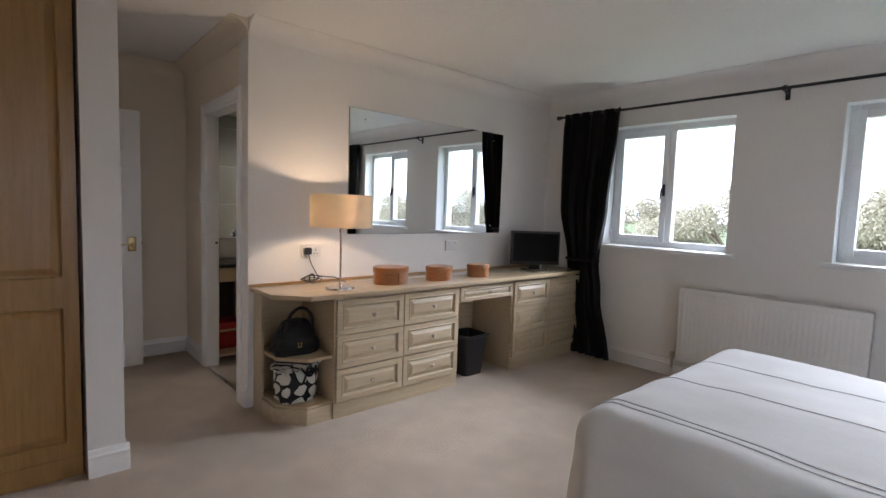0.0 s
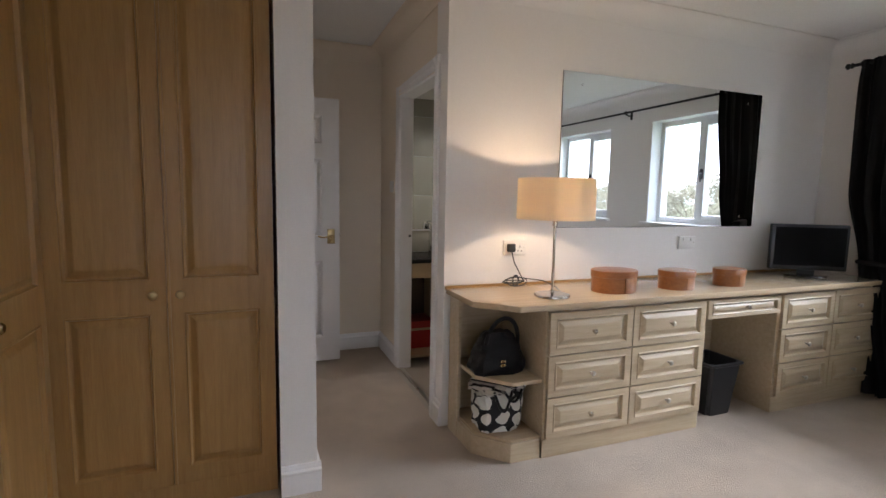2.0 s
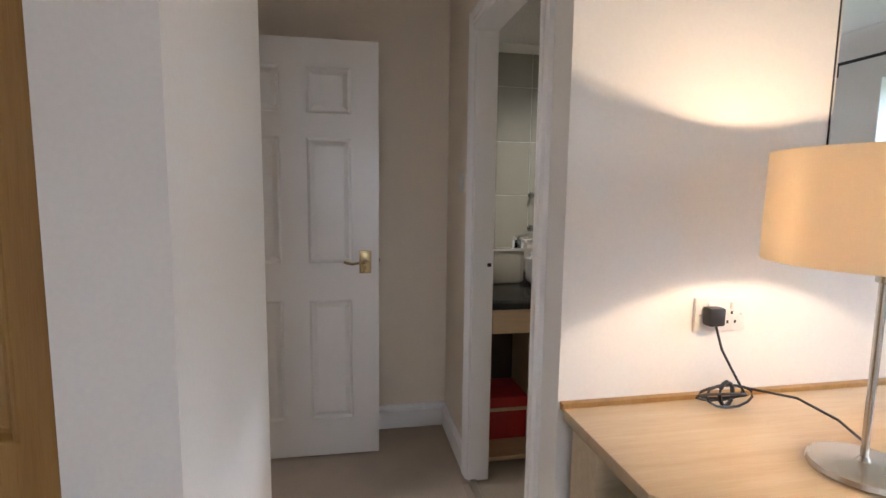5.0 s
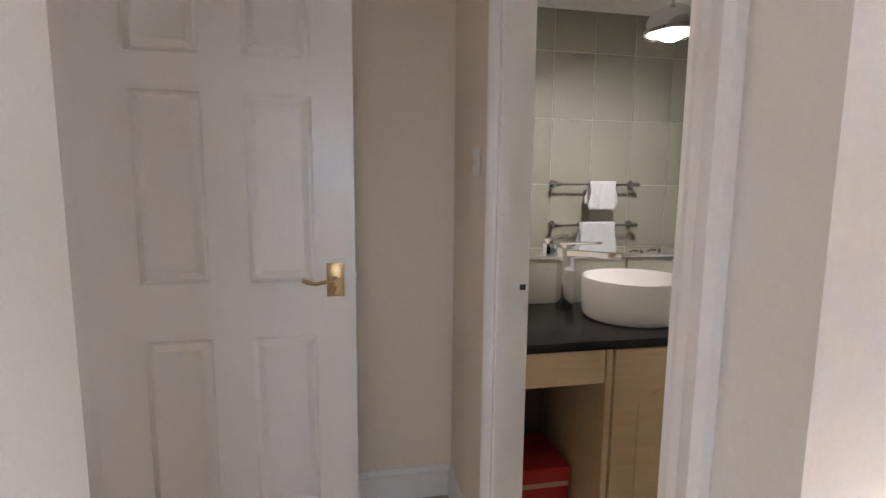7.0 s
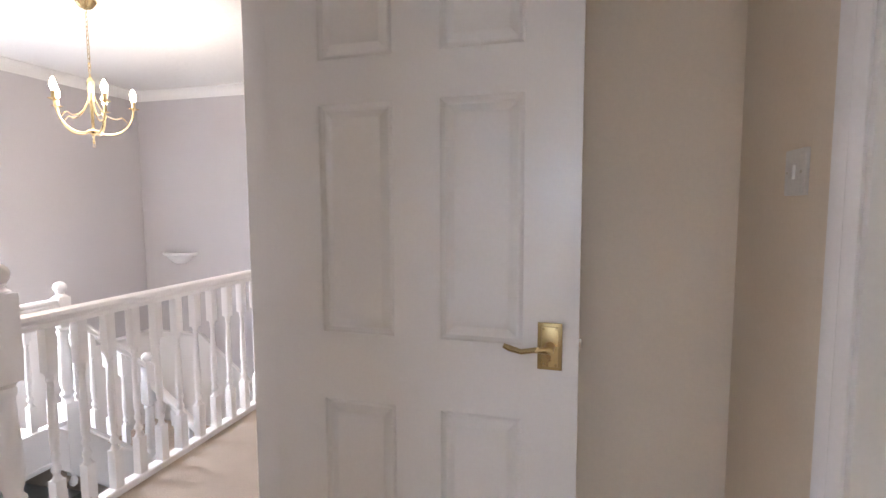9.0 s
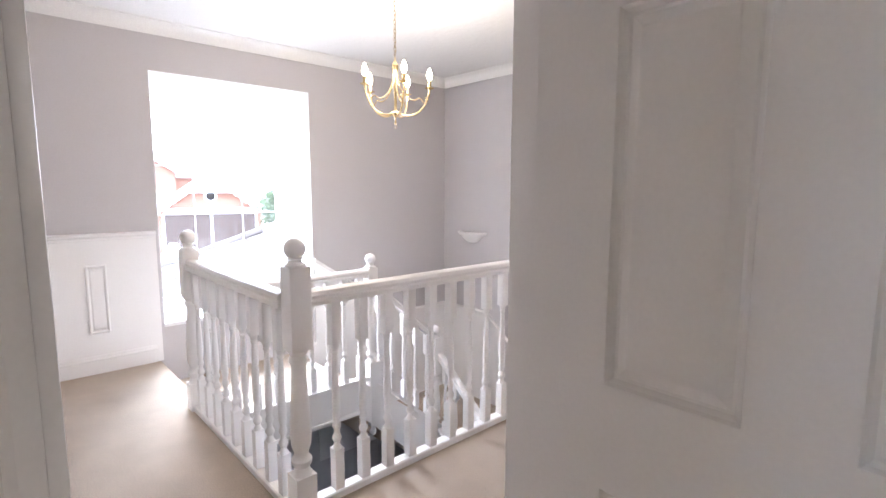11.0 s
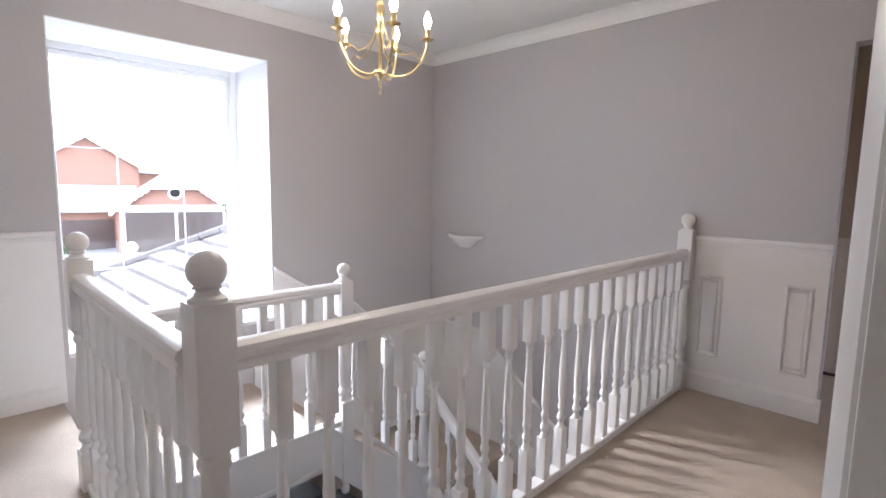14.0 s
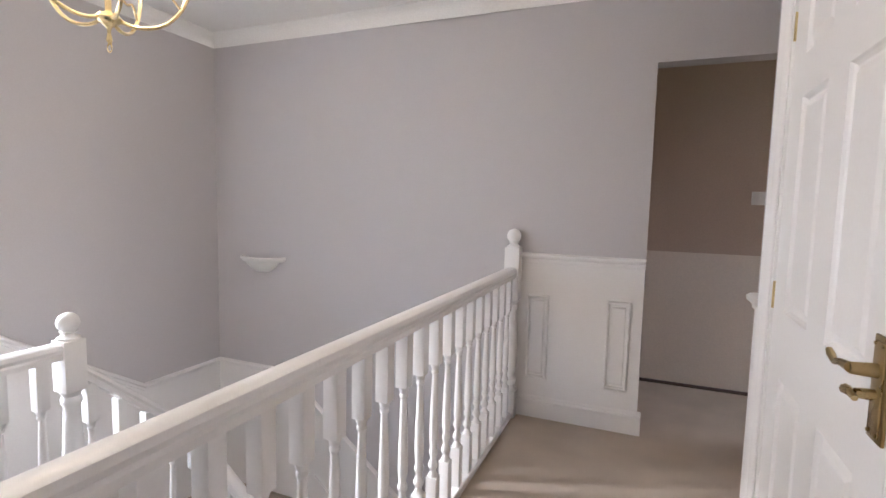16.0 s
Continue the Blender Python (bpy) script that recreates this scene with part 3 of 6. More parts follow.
def wainscot_panel(place, along, n, w=0.105, h=0.48):
    """A narrow upright moulded frame with a raised field, fixed to the boarding."""
    p, e, n = Vector(place), Vector(along), Vector(n)
    z = Vector((0, 0, 1))
    prof = ((0, 0), (0.010, 0.002), (0.014, 0.010), (0.008, 0.018), (0, 0.020))
    r = root("wall_panel", place, "narrow white moulded panel on the dado", "panel", "dado panels", "structure")
    bm = bmesh.new()
    profile_run(prof, p, p + z * h, n, bm, e)
    profile_run(prof, p + e * w, p + e * w + z * h, n, bm, -e)
    profile_run(prof, p, p + e * w, n, bm, z)
    profile_run(prof, p + z * h, p + e * w + z * h, n, bm, -z)
    part("frame", bm, GLOSS, r)
    f = bmesh.new()
    a, b = p + e * 0.028 + z * 0.03, p + e * (w - 0.028) + z * (h - 0.03)
    d = b - a
    ww = Vector((d.x, d.y, 0))
    lo = [a, a + ww, a + ww + z * d.z, a + z * d.z]
    c = (a + b) / 2
    v1 = [f.verts.new(q) for q in lo]
    v2 = [f.verts.new(q + n * 0.007 + (c - q).normalized() * 0.008) for q in lo]
    f.faces.new(v1[::-1]), f.faces.new(v2)
    for i in range(4):
        f.faces.new((v1[i], v1[(i + 1) % 4], v2[(i + 1) % 4], v2[i]))
    part("field", f, GLOSS, r)


for y in (3.67, 4.10):
    wainscot_panel((LW + 0.006, y, 0.28), (0, 1, 0), (1, 0, 0), 0.125)
for x in (-1.805, -2.25):
    wainscot_panel((x, LN - 0.006, 0.235), (1, 0, 0), (0, -1, 0), 0.13, 0.50)
for x in (-1.75, -2.05, -2.40, -2.75):
    wainscot_panel((x, LS + 0.006, 0.265), (1, 0, 0), (0, 1, 0))
for x in (-4.05, -4.45):
    wainscot_panel((x, LS + 0.006, 0.265), (1, 0, 0), (0, 1, 0))


# ---- doors ----
def six_panel_door(name, label, w=0.762, h=1.975, plate=0.11, turn=False, reach=1.0, cols=((0.112, 0.312), (0.435, 0.635)), hinges=False):
    """A moulded six-panel leaf from its hinge edge along +x, its shown face towards -y."""
    r = root(name, (0, 0, 0), label, "door")
    t = 0.038
    rows = ((0.195, 0.785), (0.965, 1.545), (1.655, 1.86))
    xs = [0, cols[0][0], cols[0][1], cols[1][0], cols[1][1], w]
    zs = [0.008, 0.195, 0.785, 0.965, 1.545, 1.655, 1.86, h + 0.008]
    leaf = boxes([(xs[0], xs[1], 0, t, zs[0], zs[7]), (xs[2], xs[3], 0, t, zs[0], zs[7]), (xs[4], xs[5], 0, t, zs[0], zs[7])]
                 + [(xs[a], xs[b], 0, t, zs[i], zs[i + 1]) for a, b in ((1, 2), (3, 4)) for i in (0, 2, 4, 6)])
    part("leaf", leaf, GLOSS, r)
    for a, b in cols:
        for c, d in rows:
            bm = bmesh.new()
            rings = []
            for inset, y in ((0, 0.0), (0.004, 0.006), (0.011, 0.012), (0.016, 0.012), (0.034, 0.0025), (0.037, 0.002)):
                rings.append([bm.verts.new(q) for q in ((a + inset, y, c + inset), (b - inset, y, c + inset), (b - inset, y, d - inset), (a + inset, y, d - inset))])
            for p, q in zip(rings, rings[1:]):
                for i in range(4):
                    bm.faces.new((p[i], p[(i + 1) % 4], q[(i + 1) % 4], q[i]))
            bm.faces.new(rings[-1])
            box(a, b, 0.016, t - 0.006, c, d, bm)
            part("panel", bm, GLOSS, r, soft=False)
    for side, y0 in ((-1, 0.0), (1, t)):
        zc = 0.968 if not turn else 0.965
        hx = w - (0.052 if turn else 0.064)
        hd = part("handle", box(hx - 0.028, hx + 0.028, min(y0, y0 + side * 0.006), max(y0, y0 + side * 0.006), zc - plate / 2, zc + plate / 2, bevel=0.002), OLDBRASS, r, "brass lever handle on a plate")
        part("plate_field", box(hx - 0.019, hx + 0.019, min(y0 + side * 0.005, y0 + side * 0.009), max(y0 + side * 0.005, y0 + side * 0.009), zc - plate / 2 + 0.008, zc + plate / 2 - 0.008, bevel=0.002), HANDLEBRASS, hd)
        zl = zc + (plate / 2 - 0.055)
        bm = tube([(hx, y0, zl), (hx, y0 + side * 0.045, zl)], [0.013, 0.010], 12)
        tube([(hx + 0.004, y0 + side * 0.045, zl + 0.002), (hx - 0.03 * reach, y0 + side * 0.05, zl + 0.002), (hx - 0.06 * reach, y0 + side * 0.05, zl - 0.004), (hx - 0.085 * reach, y0 + side * 0.05, zl + 0.002), (hx - 0.10 * reach, y0 + side * 0.05, zl + 0.008)],
             [0.009, 0.0062, 0.006, 0.0072, 0.0055], 10, bm)
        part("lever", bm, HANDLEBRASS, hd)
        if turn:
            bm = tube([(hx, y0, zl - 0.04), (hx, y0 + side * 0.035, zl - 0.04)], [0.010, 0.008], 10)
            tube([(hx - 0.022, y0 + side * 0.04, zl - 0.042), (hx, y0 + side * 0.04, zl - 0.04), (hx + 0.018, y0 + side * 0.04, zl - 0.044)], [0.009, 0.007, 0.005], 8, bm)
            part("thumb_turn", bm, HANDLEBRASS, hd)
        for sx, sz in ((-0.014, 1), (0.014, 1), (-0.014, -1), (0.014, -1)):
            part("screw", tube([(hx + sx, y0 + side * 0.008, zc + sz * (plate / 2 - 0.013)), (hx + sx, y0 + side * 0.011, zc + sz * (plate / 2 - 0.013))], 0.003, 8), OLDBRASS, hd)
    for z in (0.22, 1.0, 1.76):
        part("hinge", box(-0.006, 0.004, -0.006 if hinges else 0.02, 0.03 if hinges else 0.044, z - 0.04, z + 0.04, bevel=0.002), BRASS, r)
    part("latch", box(w - 0.001, w + 0.006, 0.013, 0.025, 0.965, 0.985, bevel=0.001), NICKEL, r)
    return r


bed_door = six_panel_door("bedroom_door", "white six-panel door standing open into the lobby", 0.795, cols=((0.148, 0.348), (0.468, 0.668)))
bed_door.matrix_basis = pose(-1.128, 4.378, 0.004, 0, 0, -1.2)
land_door = six_panel_door("landing_door", "closed white six-panel door with brass lever on the landing", 0.785, plate=0.17, turn=True, reach=0.8, cols=((0.12, 0.325), (0.45, 0.655)), hinges=True)
land_door.matrix_basis = pose(LE + 0.004, 6.249, 0.004, 0, 0, -90)
south_door = six_panel_door("cupboard_door", "closed white six-panel door in the grey landing wall", 0.724, cols=((0.105, 0.30), (0.415, 0.61)))
south_door.matrix_basis = pose(SD[1] - 0.018, 3.372, 0.004, 0, 0, 180)
sp = solid("strike_plate", box(0.116, 0.134, 4.040, 4.0435, 0.988, 1.004, bevel=0.0015), BLACKMETAL, "small dark strike plate let into the door lining", "strike plate")


# ---- stairs and balustrades ----
setting("floor_half_landing", boxes([(LW, WELLX + 0.02, RAILY + 0.03, 5.60, MIDZ - 0.2, MIDZ)]), CARPET, "beige carpet one step below the landing")
stair = root("staircase", (WELLX, 5.6, MIDZ), "beige carpeted stairs with white strings, turning down from the landing", "stairs", "", "structure")
for i in range(4):
    y0 = 5.60 + 0.27 * i
    z = MIDZ - 0.195 * (i + 1)
    if i < 3:
        part("step", box(LW + 0.008, WELLX, y0, y0 + 0.285, z - 0.195, z, bevel=0.008), CARPET, stair)
part("quarter_landing", box(LW + 0.008, WELLX + 0.02, 6.41, LN - 0.008, LOWZ - 0.2, LOWZ, bevel=0.008), CARPET, stair)
for i in range(9):
    x0 = -3.62 + 0.24 * i
    z = LOWZ - 0.195 * (i + 1)
    if z > HALLZ + 0.05:
        part("step", box(x0, x0 + 0.255, 6.43, LN - 0.008, z - 0.195, z, bevel=0.008), CARPET, stair)
# strings: boards beside the flights
def string_board(points, n, depth):
    bm = bmesh.new()
    a = [bm.verts.new(p) for p in points]
    b = [bm.verts.new(Vector(p) + Vector(n) * depth) for p in points]
    k = len(points)
    bm.faces.new(a[::-1]), bm.faces.new(b)
    for i in range(k):
        bm.faces.new((a[i], a[(i + 1) % k], b[(i + 1) % k], b[i]))
    bmesh.ops.recalc_face_normals(bm, faces=bm.faces[:])
    return bm


part("string", string_board([(WELLX, 5.60, -0.14), (WELLX, 5.60, -0.42), (WELLX, 6.36, -1.14), (WELLX, 6.36, -0.72)], (1, 0, 0), 0.035), GLOSS, stair, "white painted stair string")
part("string", string_board([(-3.60, 6.41, -0.80), (-3.60, 6.41, -1.18), (-1.75, 6.41, -2.70), (-1.45, 6.41, -2.56)], (0, -1, 0), 0.035), GLOSS, stair, "white painted stair string")
part("string_wall", string_board([(LW + 0.006, 5.62, 0.0), (LW + 0.006, 5.62, -0.3), (LW + 0.006, 6.5, -1.1), (LW + 0.006, 6.5, -0.68)], (1, 0, 0), 0.02), GLOSS, stair, "white painted stair string")
part("string_wall", string_board([(-3.75, LN - 0.006, -0.74), (-3.75, LN - 0.006, -1.1), (-1.75, LN - 0.006, -2.72), (-1.45, LN - 0.006, -2.6)], (0, -1, 0), 0.02), GLOSS, stair, "white painted stair string")
# aprons round the well
setting("trim_apron", boxes([(WELLX - 0.01, WELLX + 0.025, RAILY - 0.05, 5.62, -0.38, -0.145), (WELLX + 0.018, WELLX + 0.032, RAILY + 0.03, 5.62, -0.40, -0.37),
                             (RAILX - 0.05, RAILX - 0.03, RAILY, LN, -0.32, -0.005), (WELLX, RAILX, RAILY + 0.03, RAILY + 0.05, -0.32, -0.005)], 0.003), GLOSS, "white apron boards round the stairwell")
setting("trim_step_edge", box(LW + 0.006, WELLX - 0.01, RAILY + 0.028, RAILY + 0.045, MIDZ, -0.001, bevel=0.004), CARPET, "carpeted step down to the half landing")


def baluster_mesh():
    """Square top and foot with a turned, tapering middle; stands 0.78 m high from z = 0."""
    s = 0.021
    bm = box(-s, s, -s, s, 0.0, 0.175, bevel=0.002)
    box(-s, s, -s, s, 0.60, 0.78, bm=bm, bevel=0.002)
    lathe([(0.021, 0.175), (0.013, 0.19), (0.012, 0.20), (0.019, 0.212), (0.019, 0.222), (0.012, 0.235), (0.011, 0.25), (0.017, 0.262), (0.017, 0.272), (0.012, 0.285),
           (0.0165, 0.315), (0.0172, 0.345), (0.0155, 0.42), (0.0125, 0.51), (0.0105, 0.555), (0.0105, 0.562), (0.0145, 0.568), (0.0145, 0.575), (0.0125, 0.58), (0.0155, 0.590), (0.021, 0.604)], seg=12, bm=bm)
    return to_mesh("baluster", bm, GLOSS)


BALUSTER = baluster_mesh()
RAILPROF = ((-0.030, 0), (0.030, 0), (0.032, 0.018), (0.028, 0.026), (0.033, 0.040), (0.028, 0.054), (0.014, 0.062), (-0.014, 0.062), (-0.028, 0.054), (-0.033, 0.040), (-0.028, 0.026), (-0.032, 0.018))
BASEPROF = ((-0.03, 0), (0.03, 0), (0.03, 0.026), (0.024, 0.032), (-0.024, 0.032), (-0.03, 0.026))


def newel(parent, x, y, z0, block_top, block_low, foot, half=0.043, ball=0.041):
    """Square foot and top block, a turned middle, and a ball on a small neck."""
    bm = box(x - half, x + half, y - half, y + half, z0, foot, bevel=0.003)
    box(x - half, x + half, y - half, y + half, block_low, block_top, bm=bm, bevel=0.004)
    L = block_low - foot
    lathe([(half, 0), (0.034, 0.02 * L), (0.030, 0.06 * L), (0.040, 0.09 * L), (0.041, 0.12 * L), (0.030, 0.15 * L), (0.028, 0.18 * L), (0.038, 0.24 * L), (0.041, 0.32 * L), (0.038, 0.5 * L),
           (0.029, 0.82 * L), (0.028, 0.88 * L), (0.036, 0.91 * L), (0.036, 0.94 * L), (0.030, 0.96 * L), (half, L)], (x, y, foot), 20, bm)
    ob = part("newel_post", bm, GLOSS, parent, "white newel post with a ball finial")
    prof = [(0.040, 0), (0.040, 0.008), (0.028, 0.014), (0.022, 0.024), (0.030, 0.030)]
    prof += [(ball * math.sin(math.pi * k / 14), 0.026 + ball - ball * math.cos(math.pi * k / 14)) for k in range(3, 15)]
    prof[-1] = (0.004, prof[-1][1])
    part("ball_finial", lathe(prof, (x, y, block_top), 24), GLOSS, ob)


def rail_run(parent, p0, p1, foot0, foot1, count, pitch=0.0, start=0.0):
    """Handrail from p0 to p1 (undersides), base rail below it and evenly spaced balusters."""
    p0, p1 = Vector(p0), Vector(p1)
    d = p1 - p0
    flat = Vector((d.x, d.y, 0)).normalized()
    side = flat.cross(Vector((0, 0, 1)))
    part("handrail", profile_run(RAILPROF, p0, p1, side), GLOSS, parent)
    f0, f1 = Vector((p0.x, p0.y, foot0)), Vector((p1.x, p1.y, foot1))
    part("base_rail", profile_run(BASEPROF, f0, f1, side), GLOSS, parent)
    for i in range(count):
        k = (start + i * pitch) / d.length if pitch else (i + 0.5) / count
        a, b = f0.lerp(f1, k), p0.lerp(p1, k)
        ob = part("baluster", BALUSTER, GLOSS, parent)
        ob.matrix_basis = Matrix.Translation((a.x, a.y, a.z + 0.028)) @ Matrix.Diagonal((1, 1, (b.z - a.z - 0.024) / 0.78, 1))


bal = root("balustrade", (RAILX, RAILY, 0), "white painted landing balustrade with turned balusters", "balustrade", "landing balustrades")
newel(bal, RAILX, RAILY + 0.024, -0.32, 0.990, 0.665, 0.16)
newel(bal, RAILX, LN - 0.045, -0.02, 1.005, 0.70, 0.16)
rail_run(bal, (RAILX, RAILY + 0.043, 0.832), (RAILX, LN - 0.088, 0.832), 0.0, 0.0, 21, 0.1298, 0.140)
bal2 = root("balustrade", (WELLX, RAILY, 0), "white painted balustrade across the head of the stairwell", "balustrade", "landing balustrades")
newel(bal2, WELLX + 0.03, RAILY, -0.40, 0.94, 0.665, 0.16)
rail_run(bal2, (WELLX + 0.073, RAILY, 0.826), (RAILX - 0.043, RAILY, 0.826), 0.0, 0.0, 9)
bal3 = root("balustrade", (WELLX, 5.72, MIDZ), "white painted balustrade above the half landing", "balustrade", "stair balustrades")
newel(bal3, WELLX, 5.722, -0.52, 0.70, 0.50, -0.02, 0.04, 0.039)
part("drop_finial", lathe([(0.004, -0.10), (0.022, -0.085), (0.028, -0.06), (0.02, -0.035), (0.014, -0.02), (0.025, 0)], (WELLX, 5.722, -0.52), 18), GLOSS, bal3)
rail_run(bal3, (WELLX, RAILY + 0.043, 0.632), (WELLX, 5.682, 0.632), -0.16, -0.16, 9)
bal4 = root("balustrade", (WELLX, 6.36, LOWZ), "white painted stair balustrade running down to the quarter landing", "balustrade", "stair balustrades")
newel(bal4, WELLX, 6.37, -1.2, 0.03, -0.28, -0.74, 0.04, 0.039)
rail_run(bal4, (WELLX, 5.73, 0.56), (WELLX, 6.33, 0.02), -0.17, -0.72, 5)
bal5 = root("balustrade", (WELLX, 6.39, LOWZ), "white painted stair balustrade down to the hall", "balustrade", "stair balustrades")
rail_run(bal5, (WELLX + 0.04, 6.39, -0.16), (-1.95, 6.39, -1.49), -0.80, -2.13, 13)


# ---- windows ----
def frame_bars(x0, x1, ya, yb, za, zb, w, bevel=0.004):
    return boxes([(x0, x1, ya, ya + w, za, zb), (x0, x1, yb - w, yb, za, zb), (x0, x1, ya + w, yb - w, za, za + w), (x0, x1, ya + w, yb - w, zb - w, zb)], bevel)


def bedroom_window(name, y0, y1):
    r = root(name, (EW + 0.15, y0, WZ0), "white plastic casement window with two panes", "window", "", "structure")
    x0, x1 = EW + 0.13, EW + 0.20
    part("window_frame", frame_bars(x0, x1, y0, y1, WZ0, WZ1, 0.055), UPVC, r)
    ym = (y0 + y1) / 2
    part("mullion", box(x0, x1, ym - 0.03, ym + 0.03, WZ0 + 0.055, WZ1 - 0.055, bevel=0.004), UPVC, r)
    sash = part("casement", frame_bars(x0 - 0.014, x1 - 0.01, ym + 0.02, y1 - 0.045, WZ0 + 0.045, WZ1 - 0.045, 0.05), UPVC, r)
    bm = box(x0 - 0.034, x0 - 0.012, ym + 0.032, ym + 0.052, 1.50, 1.60, bevel=0.004)
    tube([(x0 - 0.04, ym + 0.042, 1.585), (x0 - 0.052, ym + 0.05, 1.56), (x0 - 0.052, ym + 0.06, 1.47)], [0.008, 0.009, 0.007], 8, bm)
    part("window_handle", bm, BLACKMETAL, sash)
    for a, b in ((y0 + 0.05, ym - 0.025), (ym + 0.065, y1 - 0.09)):
        p = part("pane", box(x0 + 0.03, x0 + 0.036, a, b, WZ0 + 0.05, WZ1 - 0.05), GLASS, r, soft=False)
        p.visible_shadow = False
    part("window_sill", box(EW - 0.05, x0, y0 - 0.06, y1 + 0.06, WZ0 - 0.03, WZ0, bevel=0.006), SILL, r)
    part("reveal", boxes([(EW + 0.002, x0, y0 - 0.002, y0 + 0.006, WZ0, WZ1), (EW + 0.002, x0, y1 - 0.006, y1 + 0.002, WZ0, WZ1), (EW + 0.002, x0, y0 + 0.006, y1 - 0.006, WZ1 - 0.006, WZ1 + 0.002)]), SILL, r)


bedroom_window("window_1", *W1)
bedroom_window("window_2", *W2)

# Added south window, out of view, so daylight reaches lobby and wardrobes.
sw = root("window_4", (-0.55, -2.75, 1.0), "unseen casement window added to let light in from the south", "window", "", "structure")
part("window_frame", boxes([(-1.2, -1.145, -2.80, -2.73, 1.0, 2.1), (0.045, 0.1, -2.80, -2.73, 1.0, 2.1), (-1.145, 0.045, -2.80, -2.73, 1.0, 1.055), (-1.145, 0.045, -2.80, -2.73, 2.045, 2.1), (-0.58, -0.52, -2.80, -2.73, 1.055, 2.045)], 0.004), UPVC, sw)
for a in (-1.15, -0.525):
    part("pane", box(a, a + 0.575, -2.77, -2.764, 1.05, 2.05), GLASS, sw, soft=False).visible_shadow = False

lw = root("window_3", (-5.2, 5.2, LWIN[2]), "tall landing window with white glazing strips and an arched motif", "window", "", "structure")
fx = -5.20
part("window_frame", frame_bars(fx - 0.06, fx + 0.01, LWIN[0], LWIN[1], LWIN[2], LWIN[3], 0.05), UPVC, lw)
part("glazing_bead", frame_bars(fx - 0.05, fx - 0.006, LWIN[0] + 0.051, LWIN[1] - 0.051, LWIN[2] + 0.051, LWIN[3] - 0.051, 0.032), UPVC, lw)
pn = part("pane", box(fx - 0.03, fx - 0.024, LWIN[0] + 0.04, LWIN[1] - 0.04, LWIN[2] + 0.04, LWIN[3] - 0.04), GLASS, lw, soft=False)
pn.visible_shadow = False
g = 0.006
cy, cz, cr = 5.18, 1.47, 0.205
strips = [[(fx - 0.022, LWIN[0] + 0.045, z), (fx - 0.022, LWIN[1] - 0.045, z)] for z in (1.47, 1.06, 0.66)]
strips += [[(fx - 0.022, y, LWIN[2] + 0.045), (fx - 0.022, y, cz)] for y in (cy - cr, cy + cr)]
strips += [[(fx - 0.022, cy + cr * math.cos(math.pi * k / 24), cz + cr * math.sin(math.pi * k / 24)) for k in range(25)]]
strips += [[(fx - 0.022, cy, cz + cr), (fx - 0.022, cy, cz + cr + 0.07)]]
for s in (-1, 1):
    strips += [[(fx - 0.022, cy + s * cr * 0.72, cz + cr * 0.70), (fx - 0.022, cy + s * 0.565, LWIN[3] - 0.06)]]
for s in strips:
    part("glazing_strip", tube(s, g, 6), LEAD, lw)
part("window_sill", box(fx + 0.01, LW + 0.012, LWIN[0], LWIN[1], LWIN[2] - 0.03, LWIN[2], bevel=0.006), SILL, lw)
part("reveal", boxes([(fx + 0.01, LW - 0.001, LWIN[0] - 0.002, LWIN[0] + 0.006, LWIN[2], LWIN[3]), (fx + 0.01, LW - 0.001, LWIN[1] - 0.006, LWIN[1] + 0.002, LWIN[2], LWIN[3]), (fx + 0.01, LW - 0.001, LWIN[0] + 0.006, LWIN[1] - 0.006, LWIN[3] - 0.006, LWIN[3] + 0.002)]), SILL, lw)


# ---- fitted wardrobes ----
def raised_panel(x0, x1, z0, z1, y, bm):
    """A routed panel on a door face that looks to -y: groove, slope and raised field."""
    rings = []
    for inset, d in ((0, 0.0), (0.0015, -0.003), (0.004, -0.0045), (0.0065, -0.003), (0.008, 0.001), (0.012, 0.010), (0.018, 0.011), (0.040, 0.0005), (0.044, -0.0005)):
        rings.append([bm.verts.new(q) for q in ((x0 + inset, y + d, z0 + inset), (x1 - inset, y + d, z0 + inset), (x1 - inset, y + d, z1 - inset), (x0 + inset, y + d, z1 - inset))])
    for p, q in zip(rings, rings[1:]):
        for i in range(4):
            bm.faces.new((p[i], p[(i + 1) % 4], q[(i + 1) % 4], q[i]))
    bm.faces.new(rings[-1])


def panel_front(x0, x1, y, z0, z1, panels, thick=0.020):
    """A door or drawer front of stiles and rails round routed panels."""
    bm = bmesh.new()
    px0, px1 = panels[0][0], panels[0][1]
    zs = [z0] + [z for p in panels for z in (p[2], p[3])] + [z1]
    for a, b in ((x0, px0), (px1, x1)):
        box(a, b, y, y + thick, z0, z1, bm)
    for i in range(0, len(zs), 2):
        box(px0, px1, y, y + thick, zs[i], zs[i + 1], bm)
    bmesh.ops.remove_doubles(bm, verts=bm.verts[:], dist=0.0002)
    return bm


def panels_on(parent, panels, y, material, thick=0.020):
    for p in panels:
        bm = bmesh.new()
        raised_panel(p[0], p[1], p[2], p[3], y, bm)
        part("panel", bm, material, parent, soft=False)


def knob(parent, x, y, z, material=NICKEL, size=1.0):
    bm = lathe([(0.007, 0), (0.005, 0.006), (0.005, 0.012), (0.013, 0.018), (0.014, 0.022), (0.010, 0.027), (0.003, 0.029)], seg=14)
    turned(bm, Matrix.Translation((x, y, z)) @ Euler((radians(90), 0, 0)).to_matrix().to_4x4() @ Matrix.Diagonal((size, size, size, 1)))
    part("knob", bm, material, parent, "small satin metal knob")


